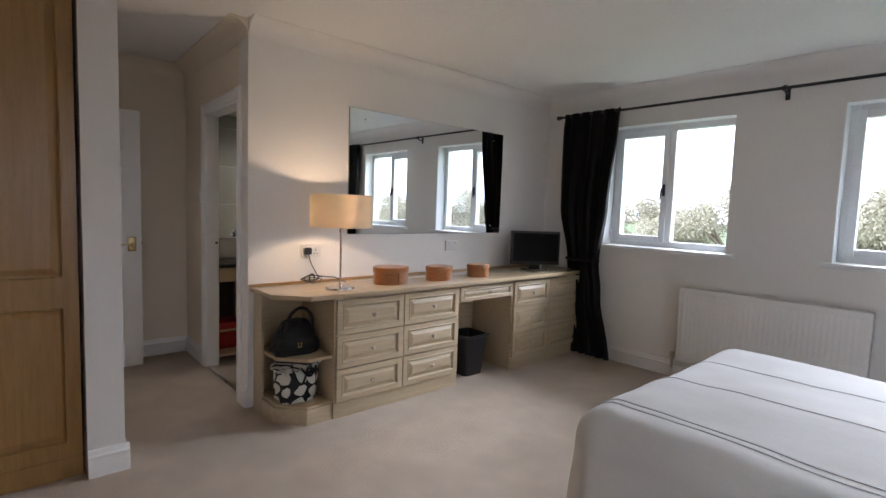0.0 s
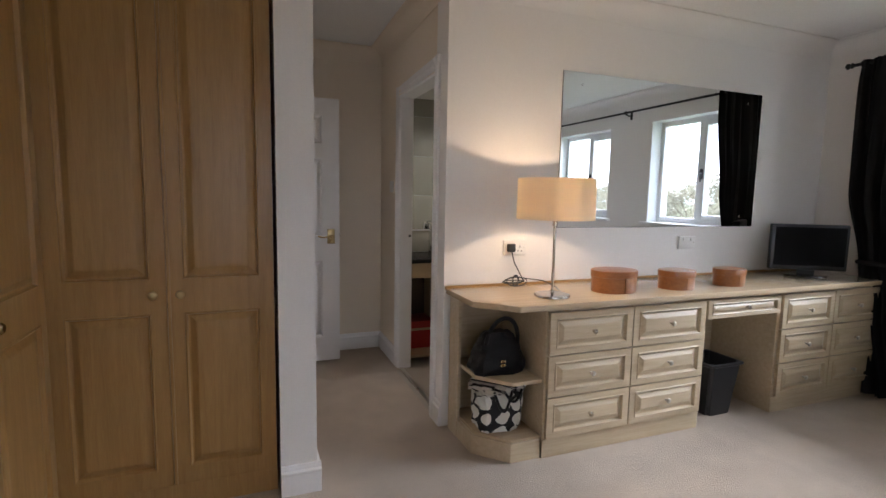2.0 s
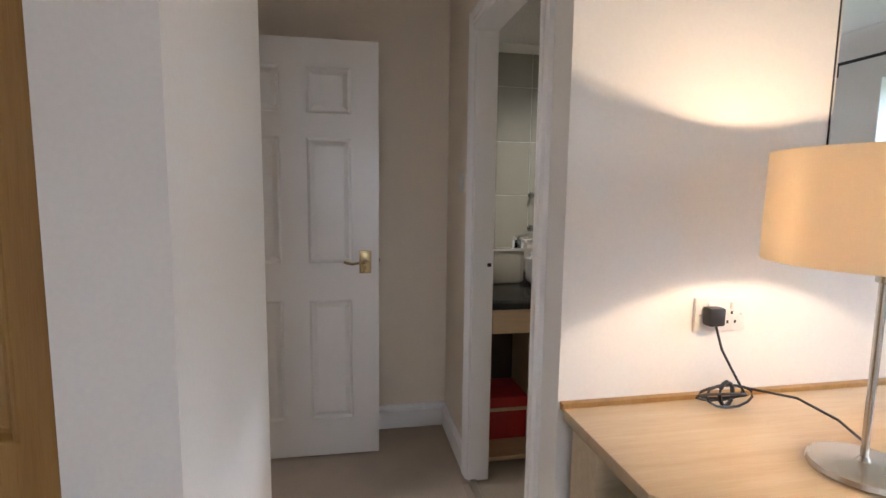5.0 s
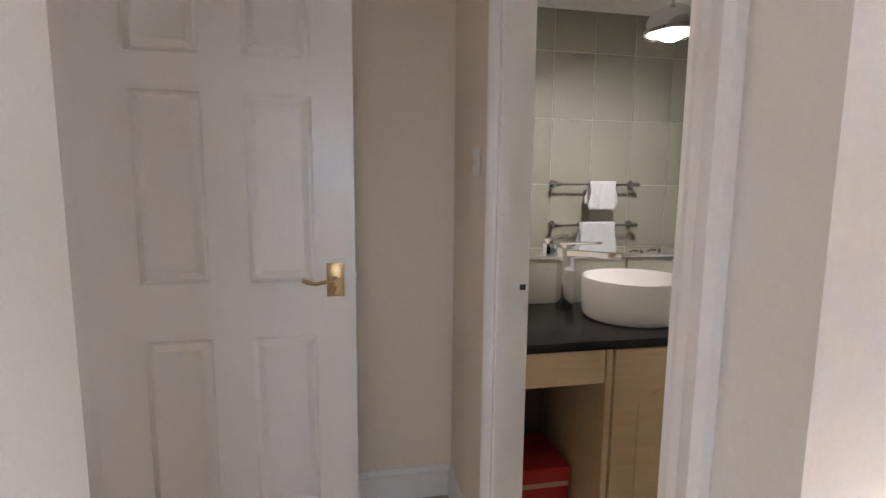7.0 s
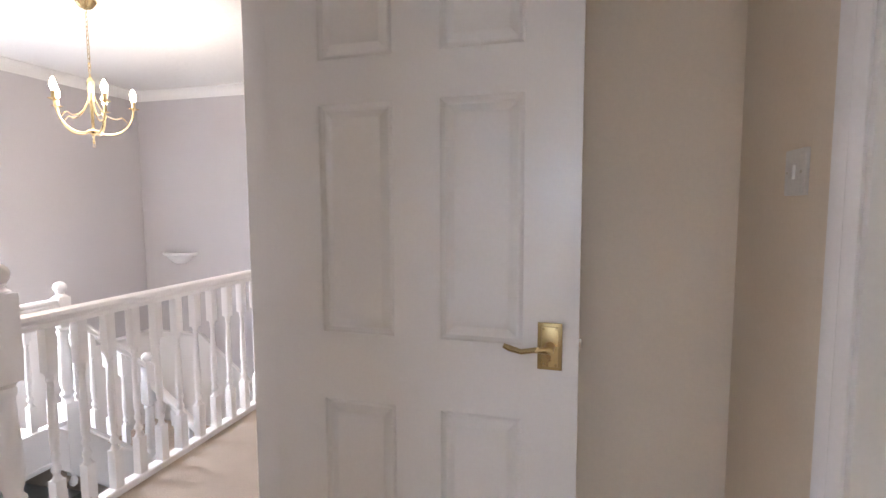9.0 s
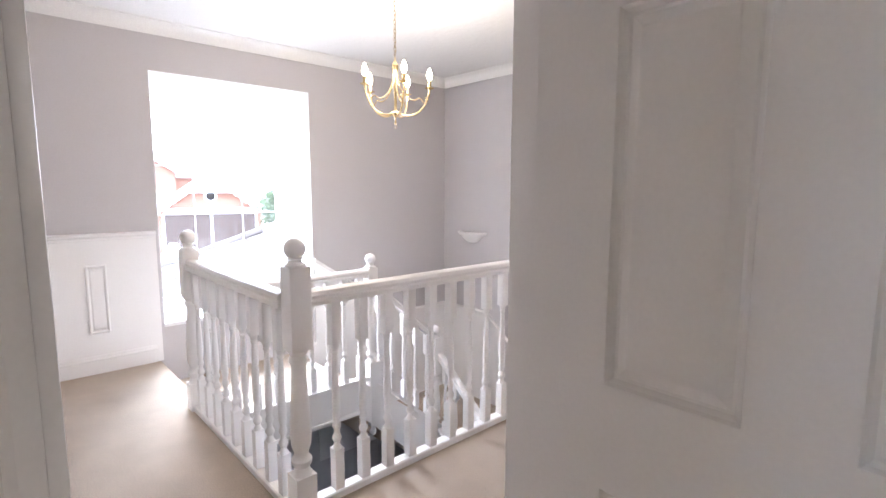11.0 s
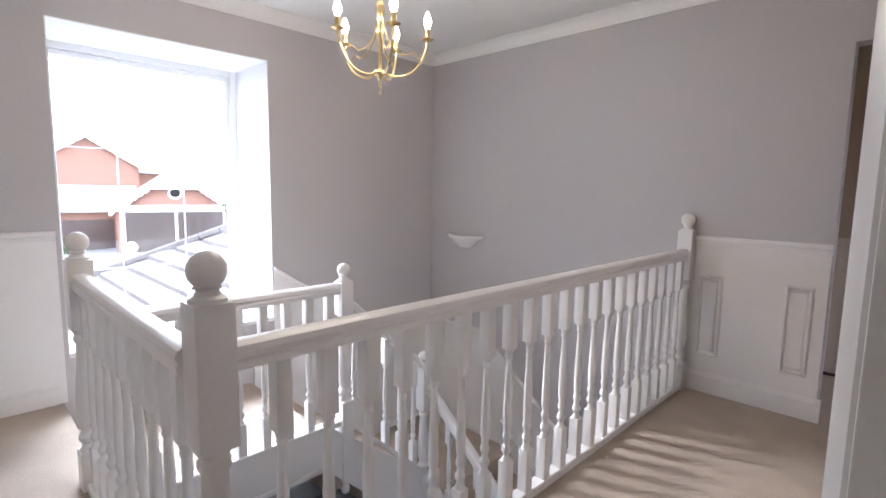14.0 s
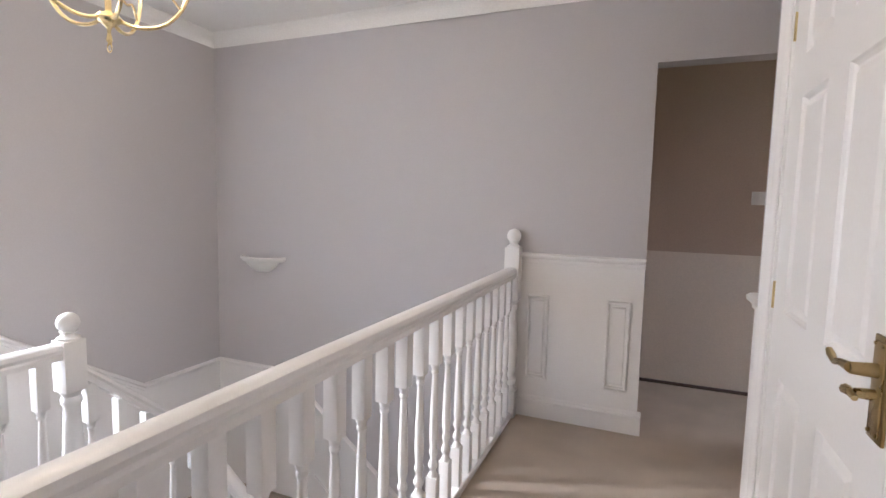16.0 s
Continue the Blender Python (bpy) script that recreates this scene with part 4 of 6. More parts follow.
def wardrobe(name, xs, y, label):
    """Doors side by side along x, faces at y towards -y, up to the ceiling."""
    r = root(name, ((xs[0] + xs[-1]) / 2, y + 0.3, 0), label, "wardrobe", "fitted wardrobes")
    part("body", boxes([(xs[0], xs[-1], y + 0.03, y + 0.64, 0.10, 2.36)]), OAK, r)
    part("plinth", box(xs[0], xs[-1], y + 0.012, y + 0.5, 0.0, 0.098, bevel=0.002), OAK, r)
    part("pelmet", box(xs[0], xs[-1], y + 0.004, y + 0.06, 2.27, CEILING - 0.004, bevel=0.003), OAK, r)
    for i in range(len(xs) - 1):
        a, b = xs[i] + 0.0025, xs[i + 1] - 0.0025
        pan = [(a + 0.055, b - 0.055, 0.175, 0.82), (a + 0.055, b - 0.055, 0.955, 2.19)]
        d = part("door", panel_front(a, b, y, 0.105, 2.265, pan), OAK, r, soft=False)
        panels_on(d, pan, y, OAK)
        if i % 2:
            part("meeting_bead", box(a - 0.003, a + 0.009, y - 0.006, y + 0.003, 0.107, 2.263, bevel=0.0028), OAK, d)
        knob(d, (b - 0.043) if i % 2 == 0 else (a + 0.046), y, 0.897, HANDLEBRASS, 1.25)
    return r


wardrobe("wardrobe", [-1.665, -1.268, -0.872], 2.735, "limed oak fitted wardrobe with two routed panel doors")
wing = wardrobe("wardrobe", [0.0, 0.46, 0.92, 1.38, 1.84], 0.0, "limed oak fitted wardrobe run along the side wall")
WHERE[wing] = Matrix()
wing.matrix_basis = pose(-1.955, 1.808, 0, 0, 0, 90)

# ---- dressing table run ----
DF = 2.567
CT = 0.795
dt = root("dressing_table", (1.5, 2.8, 0), "long pale oak dressing table with a clipped corner", "dressing table")
part("worktop", prism([(0.025, 3.05), (0.025, 2.705), (0.195, 2.535), (2.985, 2.535), (2.985, 3.05)], CT - 0.03, CT, bevel=0.006), OAKTOP, dt)
part("upstand", box(0.025, 2.985, 3.05, NW, CT - 0.01, CT + 0.010, bevel=0.002), OAK, dt, "thin timber strip along the wall")


def drawer_unit(name, x0, x1, cols, rows, label):
    r = root(name, ((x0 + x1) / 2, 2.8, 0), label, "drawers", "dressing table drawers")
    for a in (x0, x1 - 0.018):
        part("side_panel", box(a, a + 0.018, DF + 0.022, 3.05, 0.0, CT - 0.031, bevel=0.001), OAKH, r)
    part("body", box(x0 + 0.018, x1 - 0.018, DF + 0.024, 3.05, 0.1, CT - 0.032), OAKH, r)
    part("plinth", box(x0, x1, DF + 0.016, DF + 0.034, 0.0, 0.098, bevel=0.002), OAKH, r)
    for a, b in cols:
        for c, d in rows:
            pan = [(a + 0.040, b - 0.040, c + 0.034, d - 0.034)]
            f = part("drawer_front", panel_front(a + 0.004, b - 0.004, DF, c + 0.004, d - 0.004, pan), OAKH, r, soft=False)
            panels_on(f, pan, DF, OAKH)
            knob(f, (a + b) / 2, DF, (c + d) / 2)
    return r


ROWS3 = ((0.102, 0.315), (0.315, 0.528), (0.528, 0.748))
drawer_unit("drawer_unit", 0.370, 1.405, ((0.378, 0.888), (0.888, 1.398)), ROWS3, "limed oak drawer unit of six drawers with metal knobs")
drawer_unit("drawer_unit", 2.005, 2.985, ((2.022, 2.50), (2.50, 2.98)), ROWS3, "limed oak drawer unit of six drawers beside the curtain")
f = part("drawer", panel_front(1.412, 1.998, DF, 0.637, 0.745, [(1.440, 1.970, 0.657, 0.725)]), OAKH, dt, "shallow kneehole drawer", soft=False)
panels_on(f, [(1.440, 1.970, 0.657, 0.725)], DF, OAKH)
knob(f, 1.705, DF, 0.691)
part("drawer_box", box(1.407, 2.003, DF + 0.022, 3.03, 0.634, 0.762), OAKH, dt)
part("back_panel", box(1.407, 2.003, 3.03, 3.05, 0.0, 0.764), OAKH, dt)
sh = root("corner_shelf_unit", (0.2, 2.8, 0), "open limed oak end shelves with clipped corners", "shelf unit")
part("back_panel", boxes([(0.07, 0.368, 3.03, 3.05, 0.09, CT - 0.031), (0.052, 0.07, 2.93, 3.05, 0.0, CT - 0.031)]), OAKH, sh)
part("shelf", prism([(0.072, 3.03), (0.072, 2.75), (0.205, 2.60), (0.368, 2.60), (0.368, 3.03)], 0.385, 0.405, bevel=0.004), OAKTOP, sh)
part("base_shelf", prism([(0.072, 3.03), (0.072, 2.75), (0.205, 2.60), (0.368, 2.60), (0.368, 3.03)], 0.098, 0.112, bevel=0.003), OAKTOP, sh)
part("plinth", prism([(0.055, 3.05), (0.055, 2.745), (0.20, 2.592), (0.368, 2.592), (0.368, 3.05)], 0.0, 0.097, bevel=0.003), OAKH, sh)

# wall mirror
wm = root("wall_mirror", (1.53, NW, 1.12), "large frameless wall mirror above the dressing table", "mirror")
part("mirror_glass", box(0.73, 2.345, NW - 0.008, NW - 0.002, 1.122, 2.022), MIRROR, wm, soft=False)
part("backing", box(0.728, 2.347, NW - 0.002, NW, 1.12, 2.024), BLACKPLASTIC, wm)
for x in (0.86, 2.22):
    for z in (1.19, 1.955):
        part("screw_cap", tube([(x, NW - 0.008, z), (x, NW - 0.013, z)], [0.009, 0.007], 12), CHROME, wm)

# table lamp
tl = root("table_lamp", (0.47, 2.70, CT), "lit table lamp with cream drum shade and satin metal stem", "lamp")
part("base", lathe([(0.088, 0), (0.09, 0.004), (0.088, 0.014), (0.07, 0.018), (0.012, 0.022), (0.008, 0.03)], (0.47, 2.70, CT), 32), NICKEL, tl)
part("stem", lathe([(0.0065, 0.02), (0.0075, 0.36), (0.013, 0.362), (0.013, 0.40), (0.018, 0.405), (0.018, 0.43)], (0.47, 2.70, CT), 14), NICKEL, tl)
bm = bmesh.new()
rings = []
for rr, z in ((0.194, 1.19), (0.191, 1.392), (0.189, 1.392), (0.192, 1.19)):
    rings.append([bm.verts.new((0.47 + rr * math.cos(2 * math.pi * i / 48), 2.70 + rr * math.sin(2 * math.pi * i / 48), z)) for i in range(48)])
for a, b in zip(rings, rings[1:] + rings[:1]):
    for i in range(48):
        bm.faces.new((a[i], a[(i + 1) % 48], b[(i + 1) % 48], b[i]))
shade = part("shade", bm, SHADE, tl, "cream fabric drum shade")
bm = bmesh.new()
for k in range(3):
    a = radians(90 + 120 * k)
    tube([(0.47, 2.70, 1.225), (0.47 + 0.190 * math.cos(a), 2.70 + 0.190 * math.sin(a), 1.225)], 0.002, 6, bm)
part("spider", bm, NICKEL, tl)
part("bulb", lathe([(0.012, 0), (0.014, 0.01), (0.026, 0.035), (0.028, 0.05), (0.02, 0.068), (0.004, 0.076)], (0.47, 2.70, 1.225), 16), WARMBULB, tl).visible_shadow = False


# oval bentwood boxes
def bentwood_box(x, y, rx, ry, h, turn):
    r = root("bentwood_box", (x, y, CT), "oval orange bentwood box with a lid", "box", "oval boxes on the worktop")
    n = 0
    part("body", lathe([(0.97, 0), (0.985, 0.003), (0.985, h - 0.02)], (x, y, CT), 40, None, rx, ry), BENT, r)
    part("lid", lathe([(1.0, h - 0.036), (1.03, h - 0.034), (1.03, h - 0.003), (1.01, h), (0.90, h + 0.002)], (x, y, CT), 40, None, rx, ry), BENT, r)
    part("seam", box(x - 0.012, x + 0.012, y - ry * 1.012, y - ry * 1.0 + 0.004, CT + 0.004, CT + h - 0.036, bevel=0.001), BENT, r)


bentwood_box(0.893, 2.742, 0.13, 0.105, 0.118, 0)
bentwood_box(1.315, 2.715, 0.108, 0.088, 0.105, 0)
bentwood_box(1.725, 2.71, 0.098, 0.08, 0.10, 0)

# television on the worktop, turned towards the bed
tvm = Matrix.Translation((2.56, 2.80, CT)) @ Euler((0, 0, radians(-32))).to_matrix().to_4x4()
tv = root("television", (0, 0, 0), "small black flat-screen television on a glossy stand", "television")
part("body", box(-0.235, 0.235, -0.018, 0.03, 0.045, 0.355, bevel=0.01), BLACKPLASTIC, tv)
part("screen", box(-0.215, 0.215, -0.022, -0.0175, 0.075, 0.335), LCD, tv)
part("neck", box(-0.05, 0.05, -0.005, 0.02, 0.012, 0.06, bevel=0.005), BLACKPLASTIC, tv)
part("stand", lathe([(0.96, 0.0), (1.0, 0.004), (0.96, 0.012), (0.4, 0.018)], (0, 0, 0), 32, None, 0.13, 0.085), SCREEN, tv)
tv.matrix_basis = tvm

# sockets
def socket_plate(name, x0, x1, z0, z1, label, plug):
    r = root(name, ((x0 + x1) / 2, NW, z0), label, "socket")
    part("plate", box(x0, x1, NW - 0.010, NW, z0, z1, bevel=0.003), PLASTICW, r)
    for s in (0.28, 0.72):
        x = x0 + (x1 - x0) * s
        part("rocker", box(x - 0.006, x + 0.006, NW - 0.014, NW - 0.009, z1 - 0.03, z1 - 0.012, bevel=0.001), PLASTICW, r)
        for dx, dz in ((0, 0.018), (-0.011, -0.006), (0.011, -0.006)) if plug else ():
            part("pin_hole", box(x + dx - 0.003, x + dx + 0.003, NW - 0.0105, NW - 0.009, (z0 + z1) / 2 + dz - 0.018, (z0 + z1) / 2 + dz - 0.010), BLACKPLASTIC, r)
    for s in (0.1, 0.9):
        x = x0 + (x1 - x0) * s
        part("screw", tube([(x, NW - 0.009, (z0 + z1) / 2), (x, NW - 0.0115, (z0 + z1) / 2)], 0.003, 8), NICKEL, r)
    return r


socket_plate("wall_socket", 0.375, 0.521, 0.966, 1.052, "white double wall socket", True)
socket_plate("wall_socket", 1.68, 1.826, 0.972, 1.058, "white double wall socket under the mirror", False)
pg = root("lamp_plug", (0.416, NW - 0.03, 1.0), "black mains plug with a coiled lamp lead", "plug")
part("body", box(0.394, 0.438, NW - 0.042, NW - 0.010, 0.985, 1.033, bevel=0.008), BLACKPLASTIC, pg)
pts = [(0.416, 3.035, 0.985), (0.425, 3.02, 0.93), (0.45, 3.0, 0.87), (0.47, 2.99, 0.83)]
for k in range(40):
    a = k * 0.5
    pts.append((0.415 + 0.012 * math.sin(a * 0.31) + 0.065 * math.cos(a), 2.99 + 0.012 * math.cos(a * 0.7), 0.826 + 0.028 * math.sin(a) * (0.6 + 0.4 * math.sin(a * 0.37)) + 0.002))
pts += [(0.50, 2.97, 0.84), (0.56, 2.93, 0.835), (0.60, 2.86, 0.81), (0.575, 2.78, 0.80), (0.54, 2.74, 0.80)]
part("lead", tube(pts, 0.0032, 6), BLACKPLASTIC, pg)
part("cable_tie", tube([(0.42 + 0.018 * math.cos(a), 2.99, 0.83 + 0.03 * math.sin(a)) for a in [k * math.pi / 6 for k in range(12)]], 0.005, 6, None, True), BLACKPLASTIC, pg)


# bags in the end shelves
def soft_body(x, y, z, w, d, h, top, bm=None, seg=28, rings=14, wob=0.008):
    own = bmesh.new()
    rr = []
    for j in range(rings + 1):
        v = j / rings
        s = (1 - (1 - top) * v ** 1.6) * (0.90 + 0.10 * min(1, v * 8))
        if v > 0.93:
            s *= 0.9
        ring = []
        for i in range(seg):
            a = 2 * math.pi * i / seg
            c, q = math.cos(a), math.sin(a)
            ex = 0.55
            px = abs(c) ** ex * (1 if c > 0 else -1)
            py = abs(q) ** ex * (1 if q > 0 else -1)
            nz = wob * noise.noise((px * 3 + x * 5, py * 3, v * 5))
            ring.append(own.verts.new((x + px * w / 2 * s + nz, y + py * d / 2 * (s if v < 0.6 else s * (1 - 0.5 * (v - 0.6))) + nz, z + h * v)))
        rr.append(ring)
    for a, b in zip(rr, rr[1:]):
        for i in range(seg):
            own.faces.new((a[i], a[(i + 1) % seg], b[(i + 1) % seg], b[i]))
    own.faces.new(rr[0][::-1]), own.faces.new(rr[-1])
    return join(bm, own)


hb = root("handbag", (0.215, 2.79, 0.405), "black leather handbag with a looped handle and gold badge", "bag")
part("body", soft_body(0.215, 2.80, 0.405, 0.30, 0.195, 0.205, 0.50, wob=0.022), LEATHER, hb)
part("handle", tube([(0.215 + 0.088 * math.cos(a), 2.745 - 0.025 * math.sin(a), 0.560 + 0.135 * math.sin(a)) for a in [math.pi * k / 16 for k in range(17)]], 0.011, 8), LEATHER, hb)
part("badge", boxes([(0.185, 0.207, 2.694, 2.702, 0.475, 0.487), (0.185, 0.207, 2.694, 2.702, 0.455, 0.467), (0.212, 0.190, 2.694, 2.702, 0.475, 0.487), (0.212, 0.190, 2.694, 2.702, 0.455, 0.467)], 0.001), BRASS, hb)
db = root("shopping_bag", (0.215, 2.79, 0.112), "black cloth bag printed with white discs", "bag")
part("body", soft_body(0.215, 2.785, 0.112, 0.235, 0.19, 0.20, 1.12, wob=0.02), DOTS, db)
part("gusset", soft_body(0.215, 2.785, 0.31, 0.265, 0.215, 0.04, 1.05, wob=0.05), DOTS, db)
for x0, sag in ((0.145, 0.10), (0.20, 0.055)):
    part("strap", tube([(x0 + 0.10 * k / 12, 2.675 - 0.012 * math.sin(math.pi * k / 12), 0.335 - sag * math.sin(math.pi * k / 12)) for k in range(13)], 0.007, 8), LEATHER, db)

# waste bin
wb = root("waste_bin", (1.66, 2.74, 0), "tapered square black waste paper bin", "bin")
bm = bmesh.new()
rings = []
for s, z in ((0.095, 0.0), (0.125, 0.31), (0.130, 0.315), (0.130, 0.33), (0.118, 0.33), (0.090, 0.012)):
    rings.append([bm.verts.new((1.68 + s * a, 2.76 + s * b, z)) for a, b in ((-1, -1), (1, -1), (1, 1), (-1, 1))])
for a, b in zip(rings, rings[1:]):
    for i in range(4):
        bm.faces.new((a[i], a[(i + 1) % 4], b[(i + 1) % 4], b[i]))
bm.faces.new(rings[0][::-1]), bm.faces.new(rings[-1])
bmesh.ops.bevel(bm, geom=[e for e in bm.edges if abs(e.verts[0].co.z - e.verts[1].co.z) > 0.1], offset=0.02, segments=3, affect='EDGES')
part("body", bm, BLACKPLASTIC, wb)

# radiator
rd = root("radiator", (EW - 0.06, 1.0, 0.17), "white ribbed panel radiator under the windows", "radiator")
part("panel", box(EW - 0.10, EW - 0.035, 0.43, 1.62, 0.175, 0.765, bevel=0.008), GLOSS, rd)
wave = [(EW - 0.097, 0.455), (EW - 0.097, 1.60)]
for k in range(33, -1, -1):
    y = 0.46 + k * 0.0334
    wave += [(EW - 0.1015, y + 0.028), (EW - 0.104, y + 0.022), (EW - 0.104, y + 0.008), (EW - 0.1015, y + 0.002)]
part("ribbed_front", prism(wave, 0.215, 0.73), GLOSS, rd)
part("top_grille", boxes([(EW - 0.095, EW - 0.04, 0.44 + 0.02 * k, 0.452 + 0.02 * k, 0.762, 0.767) for k in range(58)]), GLOSS, rd)
part("valve", lathe([(0.010, 0), (0.010, 0.08), (0.018, 0.085), (0.018, 0.13), (0.010, 0.135)], (EW - 0.065, 1.66, 0.09), 14), NICKEL, rd)
part("pipe", tube([(EW - 0.065, 1.66, 0.0), (EW - 0.065, 1.66, 0.12)], 0.008, 8), GLOSS, rd)
part("bracket", boxes([(EW - 0.04, EW, 0.6, 0.63, 0.25, 0.7), (EW - 0.04, EW, 1.42, 1.45, 0.25, 0.7)]), GLOSS, rd)

# curtain pole and curtains
cp = root("curtain_pole", (EW - 0.085, 1.0, 2.24), "black iron curtain pole with brackets and finials", "curtain pole")
part("pole", tube([(EW - 0.085, 2.86, 2.24), (EW - 0.085, -1.0, 2.24)], 0.011, 10), BLACKMETAL, cp)
for y, s in ((2.86, 1), (-1.0, -1)):
    part("finial", tube([(EW - 0.085, y, 2.24), (EW - 0.085, y + s * 0.012, 2.24), (EW - 0.085, y + s * 0.02, 2.24), (EW - 0.085, y + s * 0.04, 2.24), (EW - 0.085, y + s * 0.055, 2.24)], [0.011, 0.02, 0.012, 0.022, 0.006], 10), BLACKMETAL, cp)
for y in (2.80, 1.02, -0.9):
    bm = tube([(EW, y, 2.215), (EW - 0.05, y, 2.21), (EW - 0.085, y, 2.225)], 0.007, 8)
    box(EW - 0.008, EW, y - 0.015, y + 0.015, 2.17, 2.26, bm=bm, bevel=0.003)
    tube([(EW - 0.085, y - 0.012, 2.24), (EW - 0.085, y + 0.012, 2.24)], 0.019, 10, bm)
    part("bracket", bm, BLACKMETAL, cp)


def curtain(name, edges, label):
    """A gathered curtain; edges: height, near edge and far edge along y, fold depth."""
    bm = bmesh.new()
    n, m = 90, 40
    front, back = [], []
    zs = [2.26 - (2.26 - 0.015) * j / m for j in range(m + 1)]
    for z in zs:
        for (za, a0, a1, da), (zb, b0, b1, dbb) in zip(edges, edges[1:]):
            if za >= z >= zb:
                k = (za - z) / (za - zb)
                k = k * k * (3 - 2 * k)
                y0, y1, dd = a0 + (b0 - a0) * k, a1 + (b1 - a1) * k, da + (dbb - da) * k
                break
        fr, bk = [], []
        for i in range(n + 1):
            u = i / n
            ph = 9.5 * 2 * math.pi * (u + 0.02 * math.sin(7 * u + z * 0.8))
            off = dd * (math.sin(ph) + 0.35 * math.sin(2.3 * ph + z * 1.5))
            y = y0 + (y1 - y0) * u + 0.012 * math.sin(ph * 0.5 + z * 2)
            fr.append(bm.verts.new((EW - 0.10 - off, y, z)))
            bk.append(bm.verts.new((EW - 0.094 - off, y, z)))
        front.append(fr), back.append(bk)
    for g2, flip in ((front, False), (back, True)):
        for a, b in zip(g2, g2[1:]):
            for i in range(n):
                q = (a[i], a[i + 1], b[i + 1], b[i])
                bm.faces.new(q[::-1] if flip else q)
    for j in range(m):
        bm.faces.new((front[j][0], back[j][0], back[j + 1][0], front[j + 1][0]))
        bm.faces.new((front[j][n], front[j + 1][n], back[j + 1][n], back[j][n]))
    r = root(name, (EW - 0.1, edges[0][1], 0.0), label, "curtain", "black curtains")
    part("cloth", bm, BLACKCLOTH, r)
    return r


c1 = curtain("curtain", [(2.26, 2.24, 2.80, 0.020), (2.1, 2.25, 2.81, 0.025), (1.4, 2.31, 2.80, 0.028), (0.88, 2.37, 2.70, 0.022), (0.6, 2.33, 2.66, 0.028), (0.0, 2.20, 2.60, 0.032)], "long black satin curtain gathered at the waist")
part("tieback", tube([(EW - 0.10 + 0.055 * math.sin(a), 2.535 + 0.165 * math.cos(a), 0.90) for a in [2 * math.pi * k / 24 for k in range(24)]], 0.016, 8, None, True), BLACKCLOTH, c1)
c2 = curtain("curtain", [(2.26, -0.92, -0.42, 0.020), (2.1, -0.92, -0.42, 0.025), (0.88, -0.86, -0.5, 0.024), (0.6, -0.86, -0.5, 0.028), (0.0, -0.92, -0.44, 0.032)], "long black satin curtain beside the second window")
part("tieback", tube([(EW - 0.10 + 0.055 * math.sin(a), -0.68 + 0.175 * math.cos(a), 0.90) for a in [2 * math.pi * k / 24 for k in range(24)]], 0.016, 8, None, True), BLACKCLOTH, c2)

# bed, its foot towards the dressing table
bed = root("bed", (1.2, -0.1, 0), "double bed under a white duvet with grey ribbon lines", "bed")
part("divan_base", box(0.50, 1.92, -1.12, 0.86, 0.06, 0.33, bevel=0.02), LINEN, bed)
part("mattress", box(0.48, 1.94, -1.14, 0.88, 0.33, 0.54, bevel=0.05), LINEN, bed)
BX, BH, BF, BR = 1.20, 0.645, 0.83, 0.13


def on_duvet(u, v):
    """The duvet over the bed at u, v along the cloth: flat on top, a round edge, then hanging."""
    du, dv = max(0.0, abs(u - BX) - BH), max(0.0, v - BF)
    s = math.sqrt(du * du + dv * dv)
    arc = BR * math.pi / 2
    if s <= arc:
        a = s / BR
        out, drop = BR * math.sin(a), BR * (1 - math.cos(a))
    else:
        out, drop = BR + 0.05 * (s - arc) + 0.012 * math.sin(9 * u + 8 * v) * min(1, (s - arc) * 5), BR + (s - arc)
    x = u if du == 0 else BX + math.copysign(BH + out * du / s, u - BX)
    y = v if dv == 0 else BF + out * dv / s
    lump = (0.016 * noise.noise((u * 2.1, v * 2.1, 0.3)) + 0.006 * noise.noise((u * 6, v * 6, 1.7)))
    return Vector((x, y, max(0.04, 0.62 + lump - drop)))


bm = bmesh.new()
NX, NY = 110, 110
grid = [[bm.verts.new(on_duvet(BX - 1.14 + 2.28 * i / NX, -1.12 + 2.44 * j / NY)) for j in range(NY + 1)] for i in range(NX + 1)]
for a, b in zip(grid, grid[1:]):
    for j in range(NY):
        bm.faces.new((a[j], b[j], b[j + 1], a[j + 1]))
duv = part("duvet", bm, LINEN, bed, "white cotton duvet cover")
for x0 in (0.60, 0.64, 1.085, 1.49):
    bm = bmesh.new()
    rows = []
    for j in range(81):
        v = -1.1 + 2.35 * j / 80
        out = Vector((0, 0, 1)) if v < BF else Vector((0, min(1, (v - BF) / BR / 1.57), max(0, 1 - (v - BF) / BR / 1.57))).normalized()
        rows.append([bm.verts.new(on_duvet(x0 + dx, v) + out * dz) for dx, dz in ((0, 0.0005), (0.001, 0.003), (0.010, 0.003), (0.011, 0.0005))])
    for a, b in zip(rows, rows[1:]):
        for k in range(3):
            bm.faces.new((a[k], a[k + 1], b[k + 1], b[k]))
    part("ribbon", bm, RIBBON, bed, "grey satin ribbon line")
for x in (0.85, 1.58):
    part("pillow", soft_body(x, -0.98, 0.60, 0.62, 0.36, 0.14, 0.8), LINEN, bed)
part("headboard", box(0.46, 1.96, -1.22, -1.16, 0.0, 1.02, bevel=0.02), OAK, bed)

